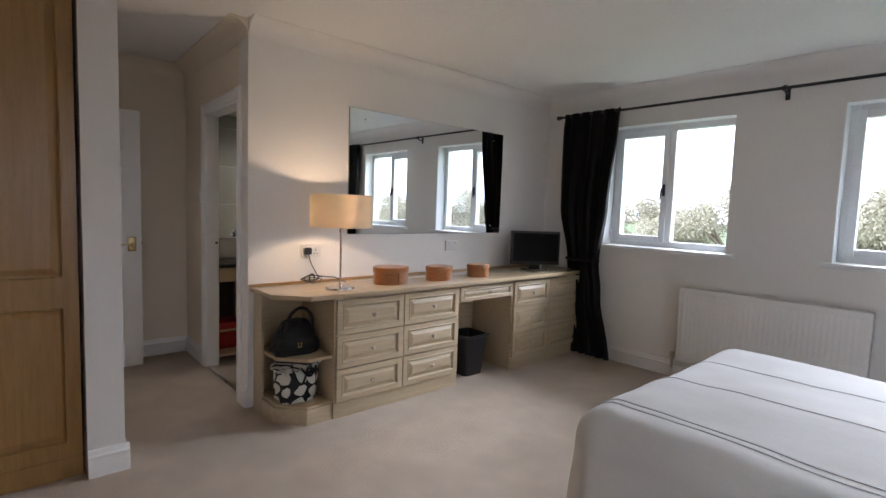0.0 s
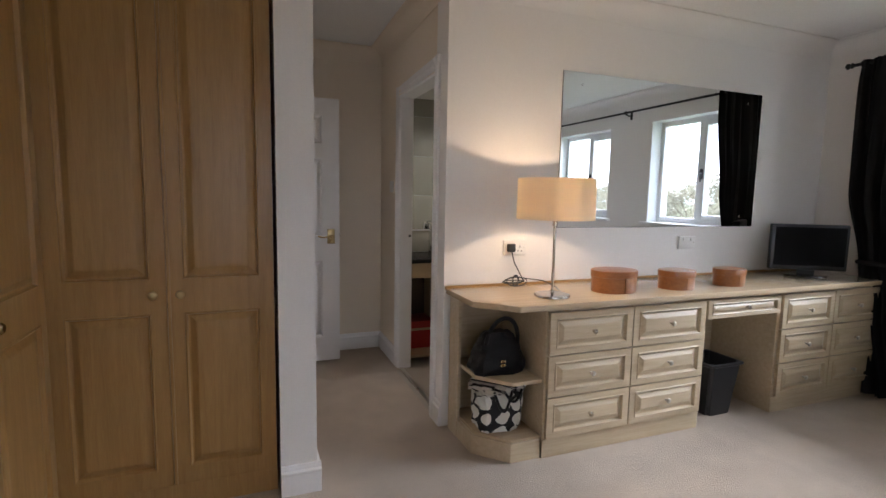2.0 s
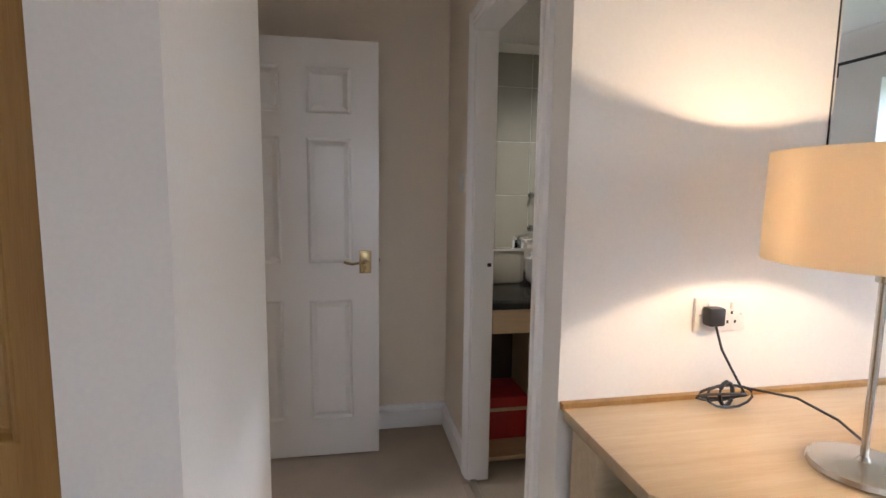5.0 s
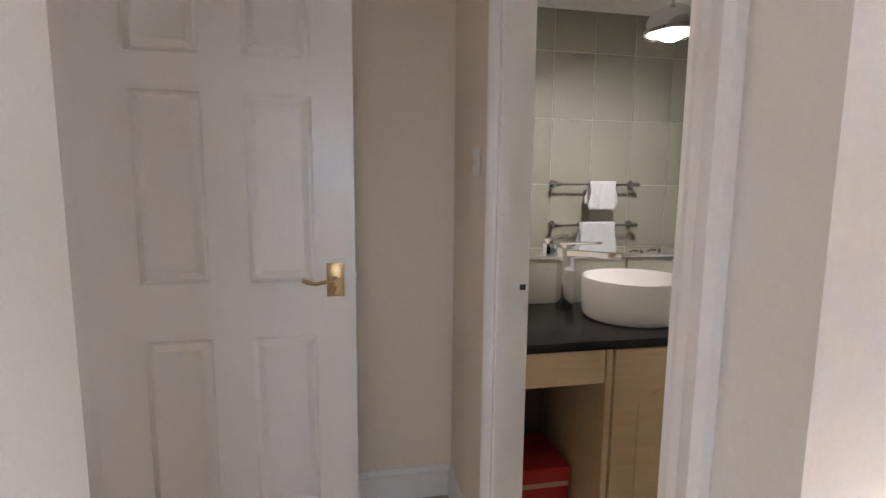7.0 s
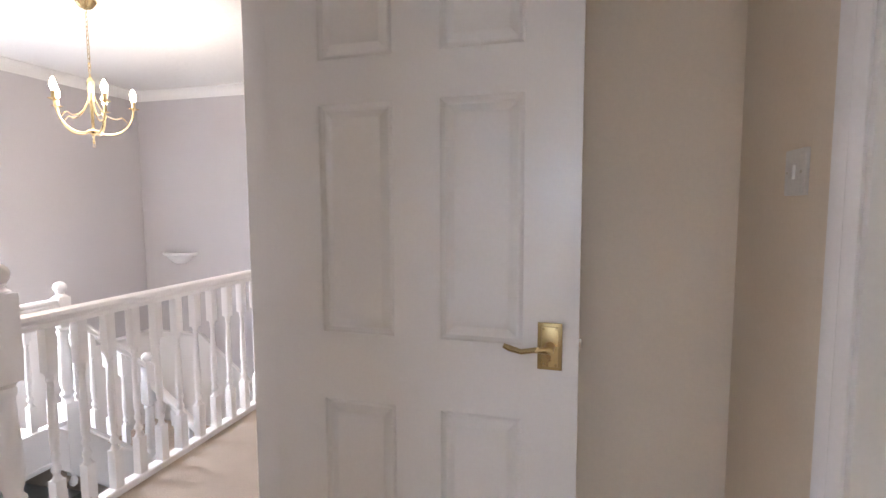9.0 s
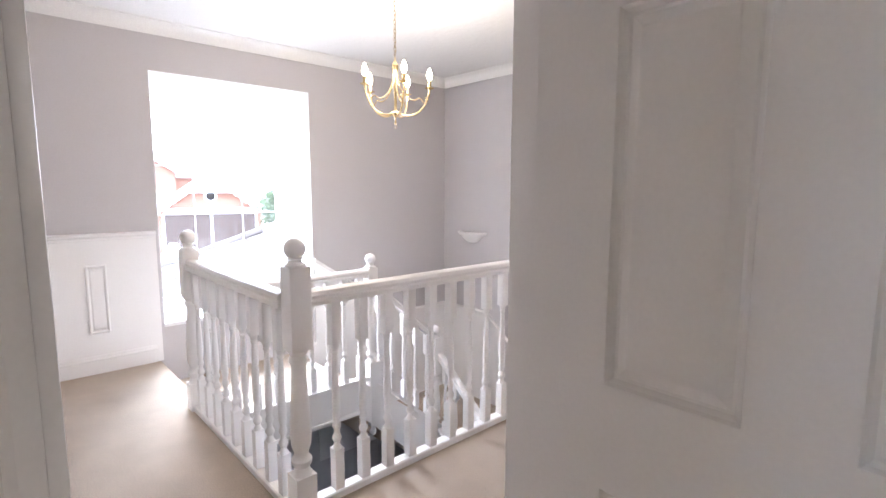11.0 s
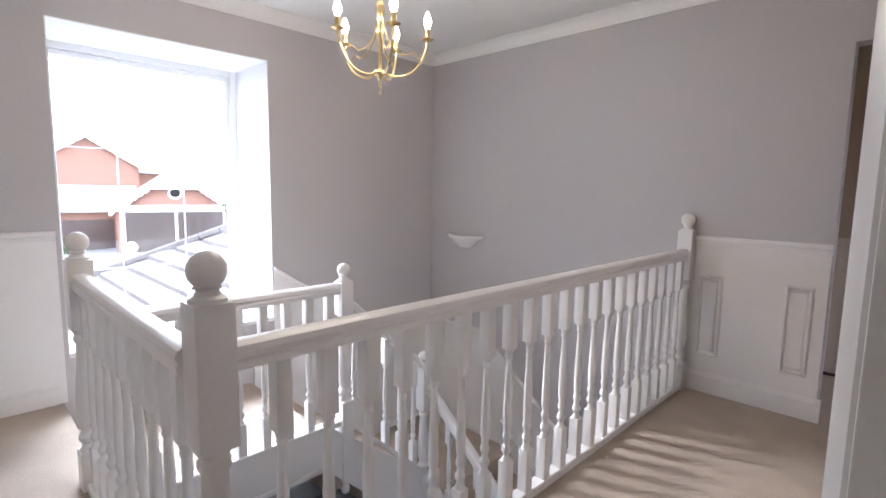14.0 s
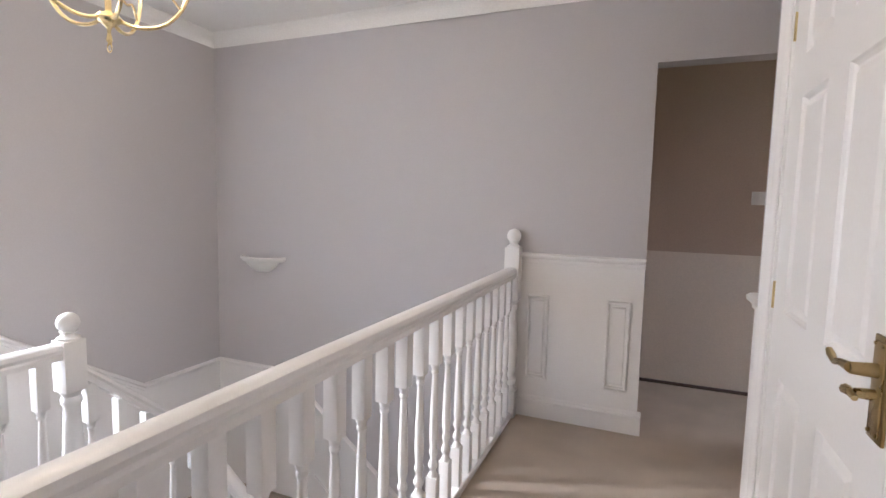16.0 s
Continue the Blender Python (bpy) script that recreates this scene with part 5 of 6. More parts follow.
# ---- bathroom ----
van = root("vanity_unit", (0.8, 4.3, 0), "pale beech vanity unit with an open shelf and doors", "vanity unit")
VF, VT = 4.085, 0.815
part("side_panel", box(0.145, 0.163, VF + 0.02, 4.565, 0.0, VT - 0.032), BEECH, van)
part("divider", box(0.425, 0.446, VF + 0.004, 4.565, 0.0, VT - 0.032, bevel=0.001), BEECH, van)
part("rail", box(0.163, 0.42, VF + 0.004, VF + 0.024, 0.672, VT - 0.032, bevel=0.001), BEECH, van)
part("shelf", box(0.163, 0.42, VF + 0.03, 4.565, 0.045, 0.065, bevel=0.001), BEECH, van)
part("back_panel", box(0.163, 0.42, 4.55, 4.565, 0.0, VT - 0.032), DARKWOOD, van)
part("carcass", box(0.446, 1.70, VF + 0.024, 4.565, 0.1, VT - 0.032), BEECH, van)
part("plinth", box(0.446, 1.70, VF + 0.05, VF + 0.07, 0.0, 0.1), BEECH, van)
for a, b in ((0.45, 1.07), (1.07, 1.69)):
    d = part("door", box(a + 0.003, b - 0.003, VF, VF + 0.02, 0.105, VT - 0.037, bevel=0.003), BEECH, van)
    part("arched_panel", prism([(a + 0.09 + (b - a - 0.18) * k / 16, 0.60 + 0.08 * math.sin(math.pi * k / 16)) for k in range(17)] + [(b - 0.09, 0.18), (a + 0.09, 0.18)], 0, 0.004), BEECH, d)
    pan = d.children[-1]
    turned_m = Matrix.Translation((0, VF, 0)) @ Euler((radians(90), 0, 0)).to_matrix().to_4x4()
    pan.data.transform(turned_m)
    knob(d, b - 0.04 if a < 1 else a + 0.04, VF, 0.66)
solid("vanity_worktop", box(0.145, 1.72, VF - 0.015, 4.565, VT - 0.030, VT, bevel=0.006), BLACKTOP, "black laminate worktop on the vanity", "worktop")
rb = root("storage_box", (0.28, 4.3, 0.065), "red lidded card box with a tan stripe", "box")
part("body", box(0.175, 0.41, 4.28, 4.53, 0.065, 0.225, bevel=0.003), RED, rb)
part("lid", box(0.171, 0.414, 4.276, 4.534, 0.23, 0.285, bevel=0.003), RED, rb)
part("stripe", box(0.174, 0.411, 4.279, 4.531, 0.21, 0.23, bevel=0.001), BEECH, rb)

bs = root("vessel_basin", (0.655, 4.328, VT), "white oval ceramic vessel basin on the worktop", "basin")
prof = [(0.88, 0.0), (0.89, 0.006), (0.94, 0.009), (0.965, 0.022), (0.985, 0.07), (1.0, 0.138), (0.995, 0.144), (0.965, 0.145), (0.95, 0.138), (0.93, 0.09), (0.82, 0.05), (0.40, 0.036), (0.06, 0.034)]
part("bowl", lathe(prof, (0.655, 4.328, VT), 56, None, 0.188, 0.178), CERAMIC, bs)
part("waste", lathe([(0.028, 0.034), (0.03, 0.038), (0.02, 0.041), (0.004, 0.041)], (0.655, 4.328, VT), 20), CHROME, bs)
tp = root("basin_tap", (0.455, 4.47, VT), "tall square chrome basin tap", "tap")
part("column", box(0.430, 0.480, 4.445, 4.495, VT, VT + 0.235, bevel=0.003), CHROME, tp)
part("spout", turned(box(-0.02, 0.20, -0.02, 0.02, 0.0, 0.022, bevel=0.003), Matrix.Translation((0.455, 4.465, VT + 0.205)) @ Euler((0, 0, radians(-38))).to_matrix().to_4x4()), CHROME, tp)
part("lever", turned(box(-0.02, 0.13, -0.016, 0.016, 0.0, 0.008, bevel=0.002), Matrix.Translation((0.455, 4.47, VT + 0.247)) @ Euler((0, radians(-4), radians(-38))).to_matrix().to_4x4()), CHROME, tp)
part("lever_base", lathe([(0.016, 0.0), (0.016, 0.014)], (0.455, 4.47, VT + 0.234), 14), CHROME, tp)
for x, y in ((0.90, 4.42), (1.00, 4.40)):
    sd = root("soap_dispenser", (x, y, VT), "chrome-topped soap dispenser bottle", "dispenser", "soap dispensers")
    part("bottle", lathe([(0.03, 0), (0.034, 0.006), (0.034, 0.10), (0.026, 0.12), (0.014, 0.126)], (x, y, VT), 22), CHROME, sd)
    bm = lathe([(0.012, 0.126), (0.012, 0.15), (0.005, 0.152), (0.005, 0.18), (0.012, 0.182), (0.012, 0.195)], (x, y, VT), 14)
    tube([(x, y, VT + 0.188), (x - 0.03, y - 0.012, VT + 0.19), (x - 0.045, y - 0.018, VT + 0.182)], [0.006, 0.005, 0.004], 8, bm)
    part("pump", bm, CHROME, sd)
tm = root("tooth_mug", (1.22, 4.36, VT), "white ceramic bowl on the vanity worktop", "bowl")
part("bowl", lathe([(0.05, 0), (0.07, 0.01), (0.10, 0.06), (0.11, 0.10), (0.105, 0.10), (0.09, 0.05), (0.02, 0.02)], (1.22, 4.36, VT), 30), CERAMIC, tm)

setting("mirror_bathroom", box(0.165, 1.95, 4.545, 4.551, 1.008, 2.08), MIRROR, "large bathroom mirror above the vanity", soft=False)
setting("mirror_backing", box(0.165, 1.95, 4.552, 4.57, 1.008, 2.08), GROUT, "backing of the bathroom mirror")
# towels on two rails on the tiled wall
for z, ty0, ty1, h in ((1.292, 1.23, 1.42, 0.165), (1.02, 1.17, 1.43, 0.24)):
    tr = root("towel_rail", (1.3, 3.22, z), "chrome towel rail on the tiled wall", "towel rail", "chrome towel rails")
    part("bar", tube([(0.99, 3.285, z), (1.60, 3.285, z)], 0.008, 10), CHROME, tr)
    for x in (1.01, 1.58):
        bm = tube([(x, 3.205, z), (x, 3.285, z)], 0.010, 10)
        tube([(x, 3.205, z), (x, 3.217, z)], 0.026, 18, bm)
        tube([(x - 0.018, 3.285, z), (x + 0.018, 3.285, z)], 0.017, 12, bm)
        part("bracket", bm, CHROME, tr)
    tw = root("towel", ((ty0 + ty1) / 2, 3.285, z), "white towel folded over the rail", "towel", "white towels")
    bm = bmesh.new()
    n, m = 24, 30
    g3 = []
    for i in range(n + 1):
        u = i / n
        x = ty0 + (ty1 - ty0) * u + 0.006 * math.sin(9 * u)
        col = []
        for j in range(m + 1):
            s = (j / m - 0.5) * 2
            wv = 0.006 * math.sin(14 * u + 3 * s)
            if abs(s) < 0.12:
                a = s / 0.12 * math.pi / 2
                col.append((x, 3.285 + 0.019 * math.sin(a), z + 0.019 * math.cos(a)))
            else:
                d = (abs(s) - 0.12) / 0.88
                col.append((x + 0.01 * math.sin(6 * d + u * 4), 3.285 + math.copysign(0.019 + 0.006 * d, s) + wv * d, z - h * d * (1 if s > 0 else 0.8)))
        g3.append([bm.verts.new(p) for p in col])
    for a, b in zip(g3, g3[1:]):
        for j in range(m):
            bm.faces.new((a[j], b[j], b[j + 1], a[j + 1]))
    t_ob = part("cloth", bm, TOWEL, tw)
    so = t_ob.modifiers.new("thick", 'SOLIDIFY')
    so.thickness, so.offset = 0.010, 0
LX, LY, LZ = 1.17, 4.15, 2.0
lp = root("bathroom_lamp", (LX, LY, 2.41), "chrome dome pendant lamp, lit", "lamp")
part("dome", lathe([(0.122, 0.0), (0.125, 0.004), (0.119, 0.05), (0.097, 0.092), (0.055, 0.120), (0.013, 0.128), (0.011, 0.125), (0.052, 0.115), (0.092, 0.088), (0.113, 0.048), (0.118, 0.004)][::-1], (LX, LY, LZ), 40, None, 1.0, 1.0, False), CHROME, lp)
part("rim_band", lathe([(0.118, -0.004), (0.128, -0.004), (0.128, 0.012), (0.124, 0.012)], (LX, LY, LZ), 40, None, 1.0, 1.0, False), NICKEL, lp)
part("rod", tube([(LX, LY, LZ + 0.125), (LX, LY, 2.41)], 0.008, 10), CHROME, lp)
part("ceiling_rose", lathe([(0.05, -0.02), (0.05, 0.0)], (LX, LY, 2.41), 24), CHROME, lp)
part("diffuser", lathe([(0.108, 0.0), (0.110, 0.006), (0.108, 0.012)], (LX, LY, LZ + 0.004), 30), emitter("lit_diffuser", (1.0, 0.84, 0.60), 0.8), lp).visible_shadow = False

# ---- lobby and landing fittings ----
def light_switch(place, m, label):
    r = root("light_switch", (0, 0, 0), label, "switch")
    part("plate", box(-0.043, 0.043, -0.009, 0.0, -0.043, 0.043, bevel=0.003), PLASTICW, r)
    part("rocker", box(-0.006, 0.006, -0.014, -0.008, -0.013, 0.013, bevel=0.002), PLASTICW, r)
    for x in (-0.03, 0.03):
        part("screw", tube([(x, -0.008, 0), (x, -0.0105, 0)], 0.003, 8), NICKEL, r)
    r.matrix_basis = Matrix.Translation(place) @ m
    return r


light_switch((FE, 4.285, 1.355), Euler((0, 0, radians(-90))).to_matrix().to_4x4(), "white rocker light switch beside the bathroom door")
light_switch((-0.95, 8.36, 1.33), Matrix(), "white rocker light switch in the passage")

sn = root("alarm_sensor", (-4.62, 3.60, 2.25), "small white alarm sensor high in the corner", "sensor")
part("body", turned(box(-0.03, 0.03, -0.022, 0.022, -0.05, 0.05, bevel=0.01), Matrix.Translation((-4.615, 3.595, 2.25)) @ Euler((0, 0, radians(-45))).to_matrix().to_4x4()), PLASTICW, sn)
part("lens", turned(box(-0.018, 0.018, 0.020, 0.026, -0.035, -0.005, bevel=0.003), Matrix.Translation((-4.615, 3.595, 2.25)) @ Euler((0, 0, radians(-45))).to_matrix().to_4x4()), UPVC, sn)

ul = root("wall_uplighter", (-4.2, LN, 0.78), "white plaster half-bowl wall light", "wall light")
bm = bmesh.new()
rings = []
for k in range(11):
    v = k / 10
    rr = 0.150 * math.sin(math.radians(18 + 72 * v)) ** 0.8
    rings.append([bm.verts.new((-4.22 + rr * math.cos(math.pi * i / 24), LN - 0.62 * rr * math.sin(math.pi * i / 24), 0.722 + 0.095 * v)) for i in range(25)])
for k in range(11):
    v = 1 - k / 10
    rr = 0.138 * math.sin(math.radians(18 + 72 * v)) ** 0.8
    rings.append([bm.verts.new((-4.22 + rr * math.cos(math.pi * i / 24), LN - 0.60 * rr * math.sin(math.pi * i / 24), 0.735 + 0.095 * v)) for i in range(25)])
for a, b in zip(rings, rings[1:]):
    for i in range(24):
        bm.faces.new((a[i], a[i + 1], b[i + 1], b[i]))
part("bowl", bm, GLOSS, ul)
for rr, z, h in ((0.172, 0.812, 0.012), (0.186, 0.826, 0.011)):
    part("rim", tube([(-4.21 + rr * math.cos(math.pi * i / 24), LN - 0.62 * rr * math.sin(math.pi * i / 24), z) for i in range(25)], h, 8), GLOSS, ul)

# chandelier
CX, CY = -2.99, 5.475
ch = root("chandelier", (CX, CY, CEILING), "brass five-arm chandelier with lit candle bulbs", "chandelier")
part("ceiling_rose", lathe([(0.012, -0.05), (0.03, -0.045), (0.055, -0.015), (0.058, 0.0)], (CX, CY, CEILING), 24), BRASS, ch)
for k in range(14):
    z = CEILING - 0.055 - k * 0.025
    t2 = [(CX + (0.007 * math.cos(a) if k % 2 else 0), CY + (0 if k % 2 else 0.007 * math.cos(a)), z + 0.016 * math.sin(a)) for a in [2 * math.pi * i / 10 for i in range(10)]]
    part("chain_link", tube(t2, 0.0022, 5, None, True), OLDBRASS, ch)
def up(z):
    return 1.70 + (z - 1.70) * 0.78


part("column", lathe([(0.006, 0), (0.009, 0.004), (0.017, 0.012), (0.020, 0.024), (0.012, 0.035), (0.008, 0.047), (0.008, 0.17), (0.013, 0.18), (0.017, 0.20), (0.012, 0.22), (0.015, 0.235), (0.018, 0.275), (0.020, 0.30), (0.012, 0.315), (0.006, 0.322), (0.004, 0.345)], (CX, CY, 1.695), 20), BRASS, ch)
part("hub", lathe([(0.010, 0), (0.028, 0.007), (0.034, 0.015), (0.026, 0.026), (0.010, 0.030)], (CX, CY, 1.705), 24), BRASS, ch)
part("drop", lathe([(0.003, -0.045), (0.008, -0.036), (0.006, -0.024), (0.004, -0.016), (0.007, 0)], (CX, CY, 1.70), 12), BRASS, ch)
part("ring", tube([(CX + 0.009 * math.cos(a), CY, 1.645 + 0.011 * math.sin(a)) for a in [2 * math.pi * i / 12 for i in range(12)]], 0.002, 5, None, True), BRASS, ch)
def eased(points, steps=5):
    """A smooth curve through flat points (radius, height)."""
    out = []
    p = [points[0]] + list(points) + [points[-1]]
    for a0, a1, a2, a3 in zip(p, p[1:], p[2:], p[3:]):
        for q in range(steps):
            t = q / steps
            out.append(tuple(0.5 * (2 * b1 + (b2 - b0) * t + (2 * b0 - 5 * b1 + 4 * b2 - b3) * t * t + (3 * b1 - b0 - 3 * b2 + b3) * t ** 3) for b0, b1, b2, b3 in zip(a0, a1, a2, a3)))
    return out + [points[-1]]


for k in range(5):
    a = radians(-23.1 + 72 * k)
    c, s = math.cos(a), math.sin(a)
    arm = [(0.03, 1.728), (0.09, 1.712), (0.16, 1.718), (0.22, 1.745), (0.27, 1.795), (0.30, 1.855), (0.31, 1.905)]
    fine = [(CX + c * 0.645 * r0, CY + s * 0.645 * r0, up(z0)) for r0, z0 in eased(arm)]
    ex, ey = CX + c * 0.2, CY + s * 0.2
    fine.append((ex, ey, up(1.905)))
    am = part("arm", tube(fine, 0.0055, 8), BRASS, ch)
    scr = [(0.015, 2.03), (0.03, 1.96), (0.06, 1.895), (0.11, 1.845), (0.17, 1.825), (0.22, 1.84), (0.262, 1.80)]
    part("scroll", tube([(CX + c * r0 * 0.645, CY + s * r0 * 0.645, up(z0)) for r0, z0 in eased(scr)], 0.0033, 7), BRASS, am)
    part("drip_pan", lathe([(0.005, 0), (0.012, 0.003), (0.027, 0.008), (0.029, 0.011), (0.012, 0.010), (0.011, 0.016)], (ex, ey, up(1.90)), 20), BRASS, am)
    part("candle_tube", lathe([(0.0115, 0), (0.0115, 0.042), (0.009, 0.044)], (ex, ey, up(1.912)), 14), BRASS, am)
    part("bulb", lathe([(0.008, 0), (0.010, 0.005), (0.0165, 0.025), (0.016, 0.038), (0.009, 0.060), (0.003, 0.072)], (ex, ey, up(1.966)), 14), BULB, am).visible_shadow = False


# ---- outside ----
GZ = -2.78
setting("ground", boxes([(-400, 400, -400, 400, GZ - 0.3, GZ)]), TARMAC, "pale paved drives and road")
setting("lawn", boxes([(3.6, 300, -250, 250, GZ + 0.004, GZ + 0.02)]), GRASS, "open lawn and field beyond the bedroom")


def gable_house(name, label, m, w, depth, eaves, ridge, overhang=0.35, clip=0.0, fascia=0.12):
    """A house gable end at local y = 0 that faces -y, its ridge along +y; clip cuts the gable's top back to a small hip."""
    r = root(name, (0, 0, 0), label, "house")
    k = (ridge - eaves) / (w / 2)
    top_z = ridge - clip
    half = clip / k
    back = clip * 1.2
    bm = bmesh.new()
    pr = [(-w / 2, 0), (w / 2, 0), (w / 2, eaves)] + ([(half, top_z), (-half, top_z)] if clip else [(0, ridge)]) + [(-w / 2, eaves)]
    a = [bm.verts.new((x, 0, z)) for x, z in pr]
    b = [bm.verts.new((x, depth, z)) for x, z in pr]
    bm.faces.new(a[::-1]), bm.faces.new(b)
    for i in range(len(pr)):
        bm.faces.new((a[i], a[(i + 1) % len(pr)], b[(i + 1) % len(pr)], b[i]))
    part("wall", bm, BRICK, r, soft=False)

    def front(z):
        """Where the roof begins along y at height z."""
        return -overhang if z <= top_z or not clip else -overhang + (z - top_z) / clip * back
    if clip:
        bm = bmesh.new()
        rows = []
        for q in range(5):
            z = top_z + clip * q / 4
            rows.append((half * (1 - q / 4), front(z) - 0.02, z + 0.17))
        for (h0, y0, z0), (h1, y1, z1) in zip(rows, rows[1:]):
            v = [bm.verts.new(p) for p in ((-h0, y0, z0 + 0.04), (h0, y0, z0 + 0.04), (h1, y1, z1 + 0.01), (-h1, y1, z1 + 0.01), (-h0, y0, z0 - 0.03), (h0, y0, z0 - 0.03), (h1, y1, z1 - 0.08), (-h1, y1, z1 - 0.08))]
            for f in ((0, 1, 2, 3), (4, 5, 1, 0), (7, 6, 5, 4), (1, 5, 6, 2), (0, 3, 7, 4)):
                bm.faces.new([v[q] for q in f])
        part("hip", bm, SLATE, r, soft=False)
        part("hip_fascia", box(-half - 0.1, half + 0.1, -overhang - 0.03, -overhang, top_z - fascia, top_z + 0.16), UPVC, r)
    for s in (-1, 1):
        bm = bmesh.new()
        x1, z1 = s * (w / 2 + overhang), eaves - overhang * k
        ring = [(0, front(ridge), ridge), (s * half, -overhang, top_z), (x1, -overhang, z1), (x1, depth + overhang, z1), (0, depth + overhang, ridge)]
        if not clip:
            ring.pop(1)
        n = len(ring)
        top = [bm.verts.new((x, y, z + 0.16)) for x, y, z in ring]
        low = [bm.verts.new((x, y, z + 0.02)) for x, y, z in ring]
        bm.faces.new(top), bm.faces.new(low[::-1])
        for i in range(n):
            bm.faces.new((top[i], top[(i + 1) % n], low[(i + 1) % n], low[i]))
        rf = part("roof", bm, SLATE, r, soft=False)
        n = int(math.hypot(x1, ridge - z1) / 0.32)
        for i in range(n):
            f0, f1 = i / n, (i + 1) / n
            c = bmesh.new()
            q0, q1 = (x1 * (1 - f0), z1 + (ridge - z1) * f0 + 0.163), (x1 * (1 - f1), z1 + (ridge - z1) * f1 + 0.163)
            g0, g1 = front(q0[1] - 0.163), front(q1[1] - 0.163)
            v = [c.verts.new(p) for p in ((q0[0], g0, q0[1]), (q0[0], depth + overhang, q0[1]), (q0[0], depth + overhang, q0[1] + 0.045), (q0[0], g0, q0[1] + 0.045), (q1[0], g1, q1[1] + 0.005), (q1[0], depth + overhang, q1[1] + 0.005))]
            c.faces.new((v[0], v[1], v[2], v[3])), c.faces.new((v[3], v[2], v[5], v[4])), c.faces.new((v[0], v[3], v[4])), c.faces.new((v[1], v[5], v[2])), c.faces.new((v[0], v[4], v[5], v[1]))
            part("tile_course", c, SLATE, rf, soft=False)
        # white bargeboard with a scalloped lower edge
        bb = bmesh.new()
        N = 66
        span = 1 - half / abs(x1)
        up_, lo_ = [], []
        for i in range(N + 1):
            f = i / N * span
            x, z = x1 * (1 - f), z1 + (ridge - z1) * f
            sc = 0.45 * fascia * abs(math.sin(math.pi * i / N * 7))
            up_.append((x, z + 0.17)), lo_.append((x, z - fascia - sc))
        vu = [[bb.verts.new((x, -overhang - 0.03 + d, z)) for x, z in up_] for d in (0, 0.03)]
        vl = [[bb.verts.new((x, -overhang - 0.03 + d, z)) for x, z in lo_] for d in (0, 0.03)]
        for i in range(N):
            bb.faces.new((vu[0][i], vu[0][i + 1], vl[0][i + 1], vl[0][i]))
            bb.faces.new((vu[1][i + 1], vu[1][i], vl[1][i], vl[1][i + 1]))
            bb.faces.new((vl[0][i], vl[0][i + 1], vl[1][i + 1], vl[1][i]))
            bb.faces.new((vu[0][i + 1], vu[0][i], vu[1][i], vu[1][i + 1]))
        part("bargeboard", bb, UPVC, r, "white scalloped bargeboard")
    r.matrix_basis = m
    return r


# garage with a round window, facing the landing window
gm = Matrix.Translation((-34.7, 14.3, GZ)) @ Euler((0, 0, radians(76))).to_matrix().to_4x4()
gar = gable_house("garage_house", "orange brick garage with white bargeboards and dark double doors", gm, 6.2, 7.5, 2.75, 4.98, clip=0.95, fascia=0.26)
part("lintel_board", box(-2.75, 2.75, -0.06, 0.0, 2.38, 2.55), UPVC, gar)
part("pent_board", box(-3.3, 3.3, -0.34, 0.0, 2.62, 2.80, bevel=0.02), UPVC, gar, "white board across the gable above the doors")
for s in (-1, 1):
    part("jamb", box(s * 2.75 - 0.07, s * 2.75 + 0.07, -0.06, 0.0, 0, 2.38), UPVC, gar)
    gd = part("garage_door", box(min(s * 0.08, s * 2.66), max(s * 0.08, s * 2.66), -0.03, 0.0, 0.02, 2.36), DARKWOOD, gar)
    for k in range(9):
        x = s * (0.10 + 0.285 * k)
        part("plank", box(min(x, x + s * 0.27), max(x, x + s * 0.27), -0.045, -0.03, 0.05, 2.34), DARKWOOD, gd)
part("mid_post", box(-0.08, 0.08, -0.06, 0.0, 0, 2.38), UPVC, gar)
rw = part("round_window", turned(lathe([(0.27, 0), (0.40, 0), (0.40, 0.06), (0.27, 0.06)], seg=32), Matrix.Translation((0, 0, 3.55)) @ Euler((radians(90), 0, 0)).to_matrix().to_4x4()), UPVC, gar)
part("pane", turned(lathe([(0.27, 0.0), (0.27, 0.065)], seg=32), Matrix.Translation((0, 0, 3.55)) @ Euler((radians(90), 0, 0)).to_matrix().to_4x4()), SCREEN, rw)

hm = Matrix.Translation((-50.5, 12.6, GZ)) @ Euler((0, 0, radians(82))).to_matrix().to_4x4()
hs = gable_house("neighbour_house", "red brick house with a steep gable and pale tiled roof", hm, 7.2, 10.0, 5.6, 7.9)
hm2 = Matrix.Translation((-56.0, 21.5, GZ)) @ Euler((0, 0, radians(170))).to_matrix().to_4x4()
hs2 = gable_house("neighbour_house", "red brick house side with a long tiled roof", hm2, 8.0, 16.0, 5.2, 7.4)
wing2 = gable_house("neighbour_house", "low brick house wing with white framed windows", Matrix.Translation((-46.0, 14.5, GZ)) @ Euler((0, 0, radians(172))).to_matrix().to_4x4(), 6.0, 12.0, 2.2, 3.75)
for k in range(4):
    w3 = part("window", frame_bars(2.98, 3.06, 1.0 + 2.6 * k, 2.4 + 2.6 * k, 0.8, 1.9, 0.09), UPVC, wing2)
    part("pane", box(2.99, 3.03, 1.09 + 2.6 * k, 2.31 + 2.6 * k, 0.89, 1.81), SCREEN, w3)
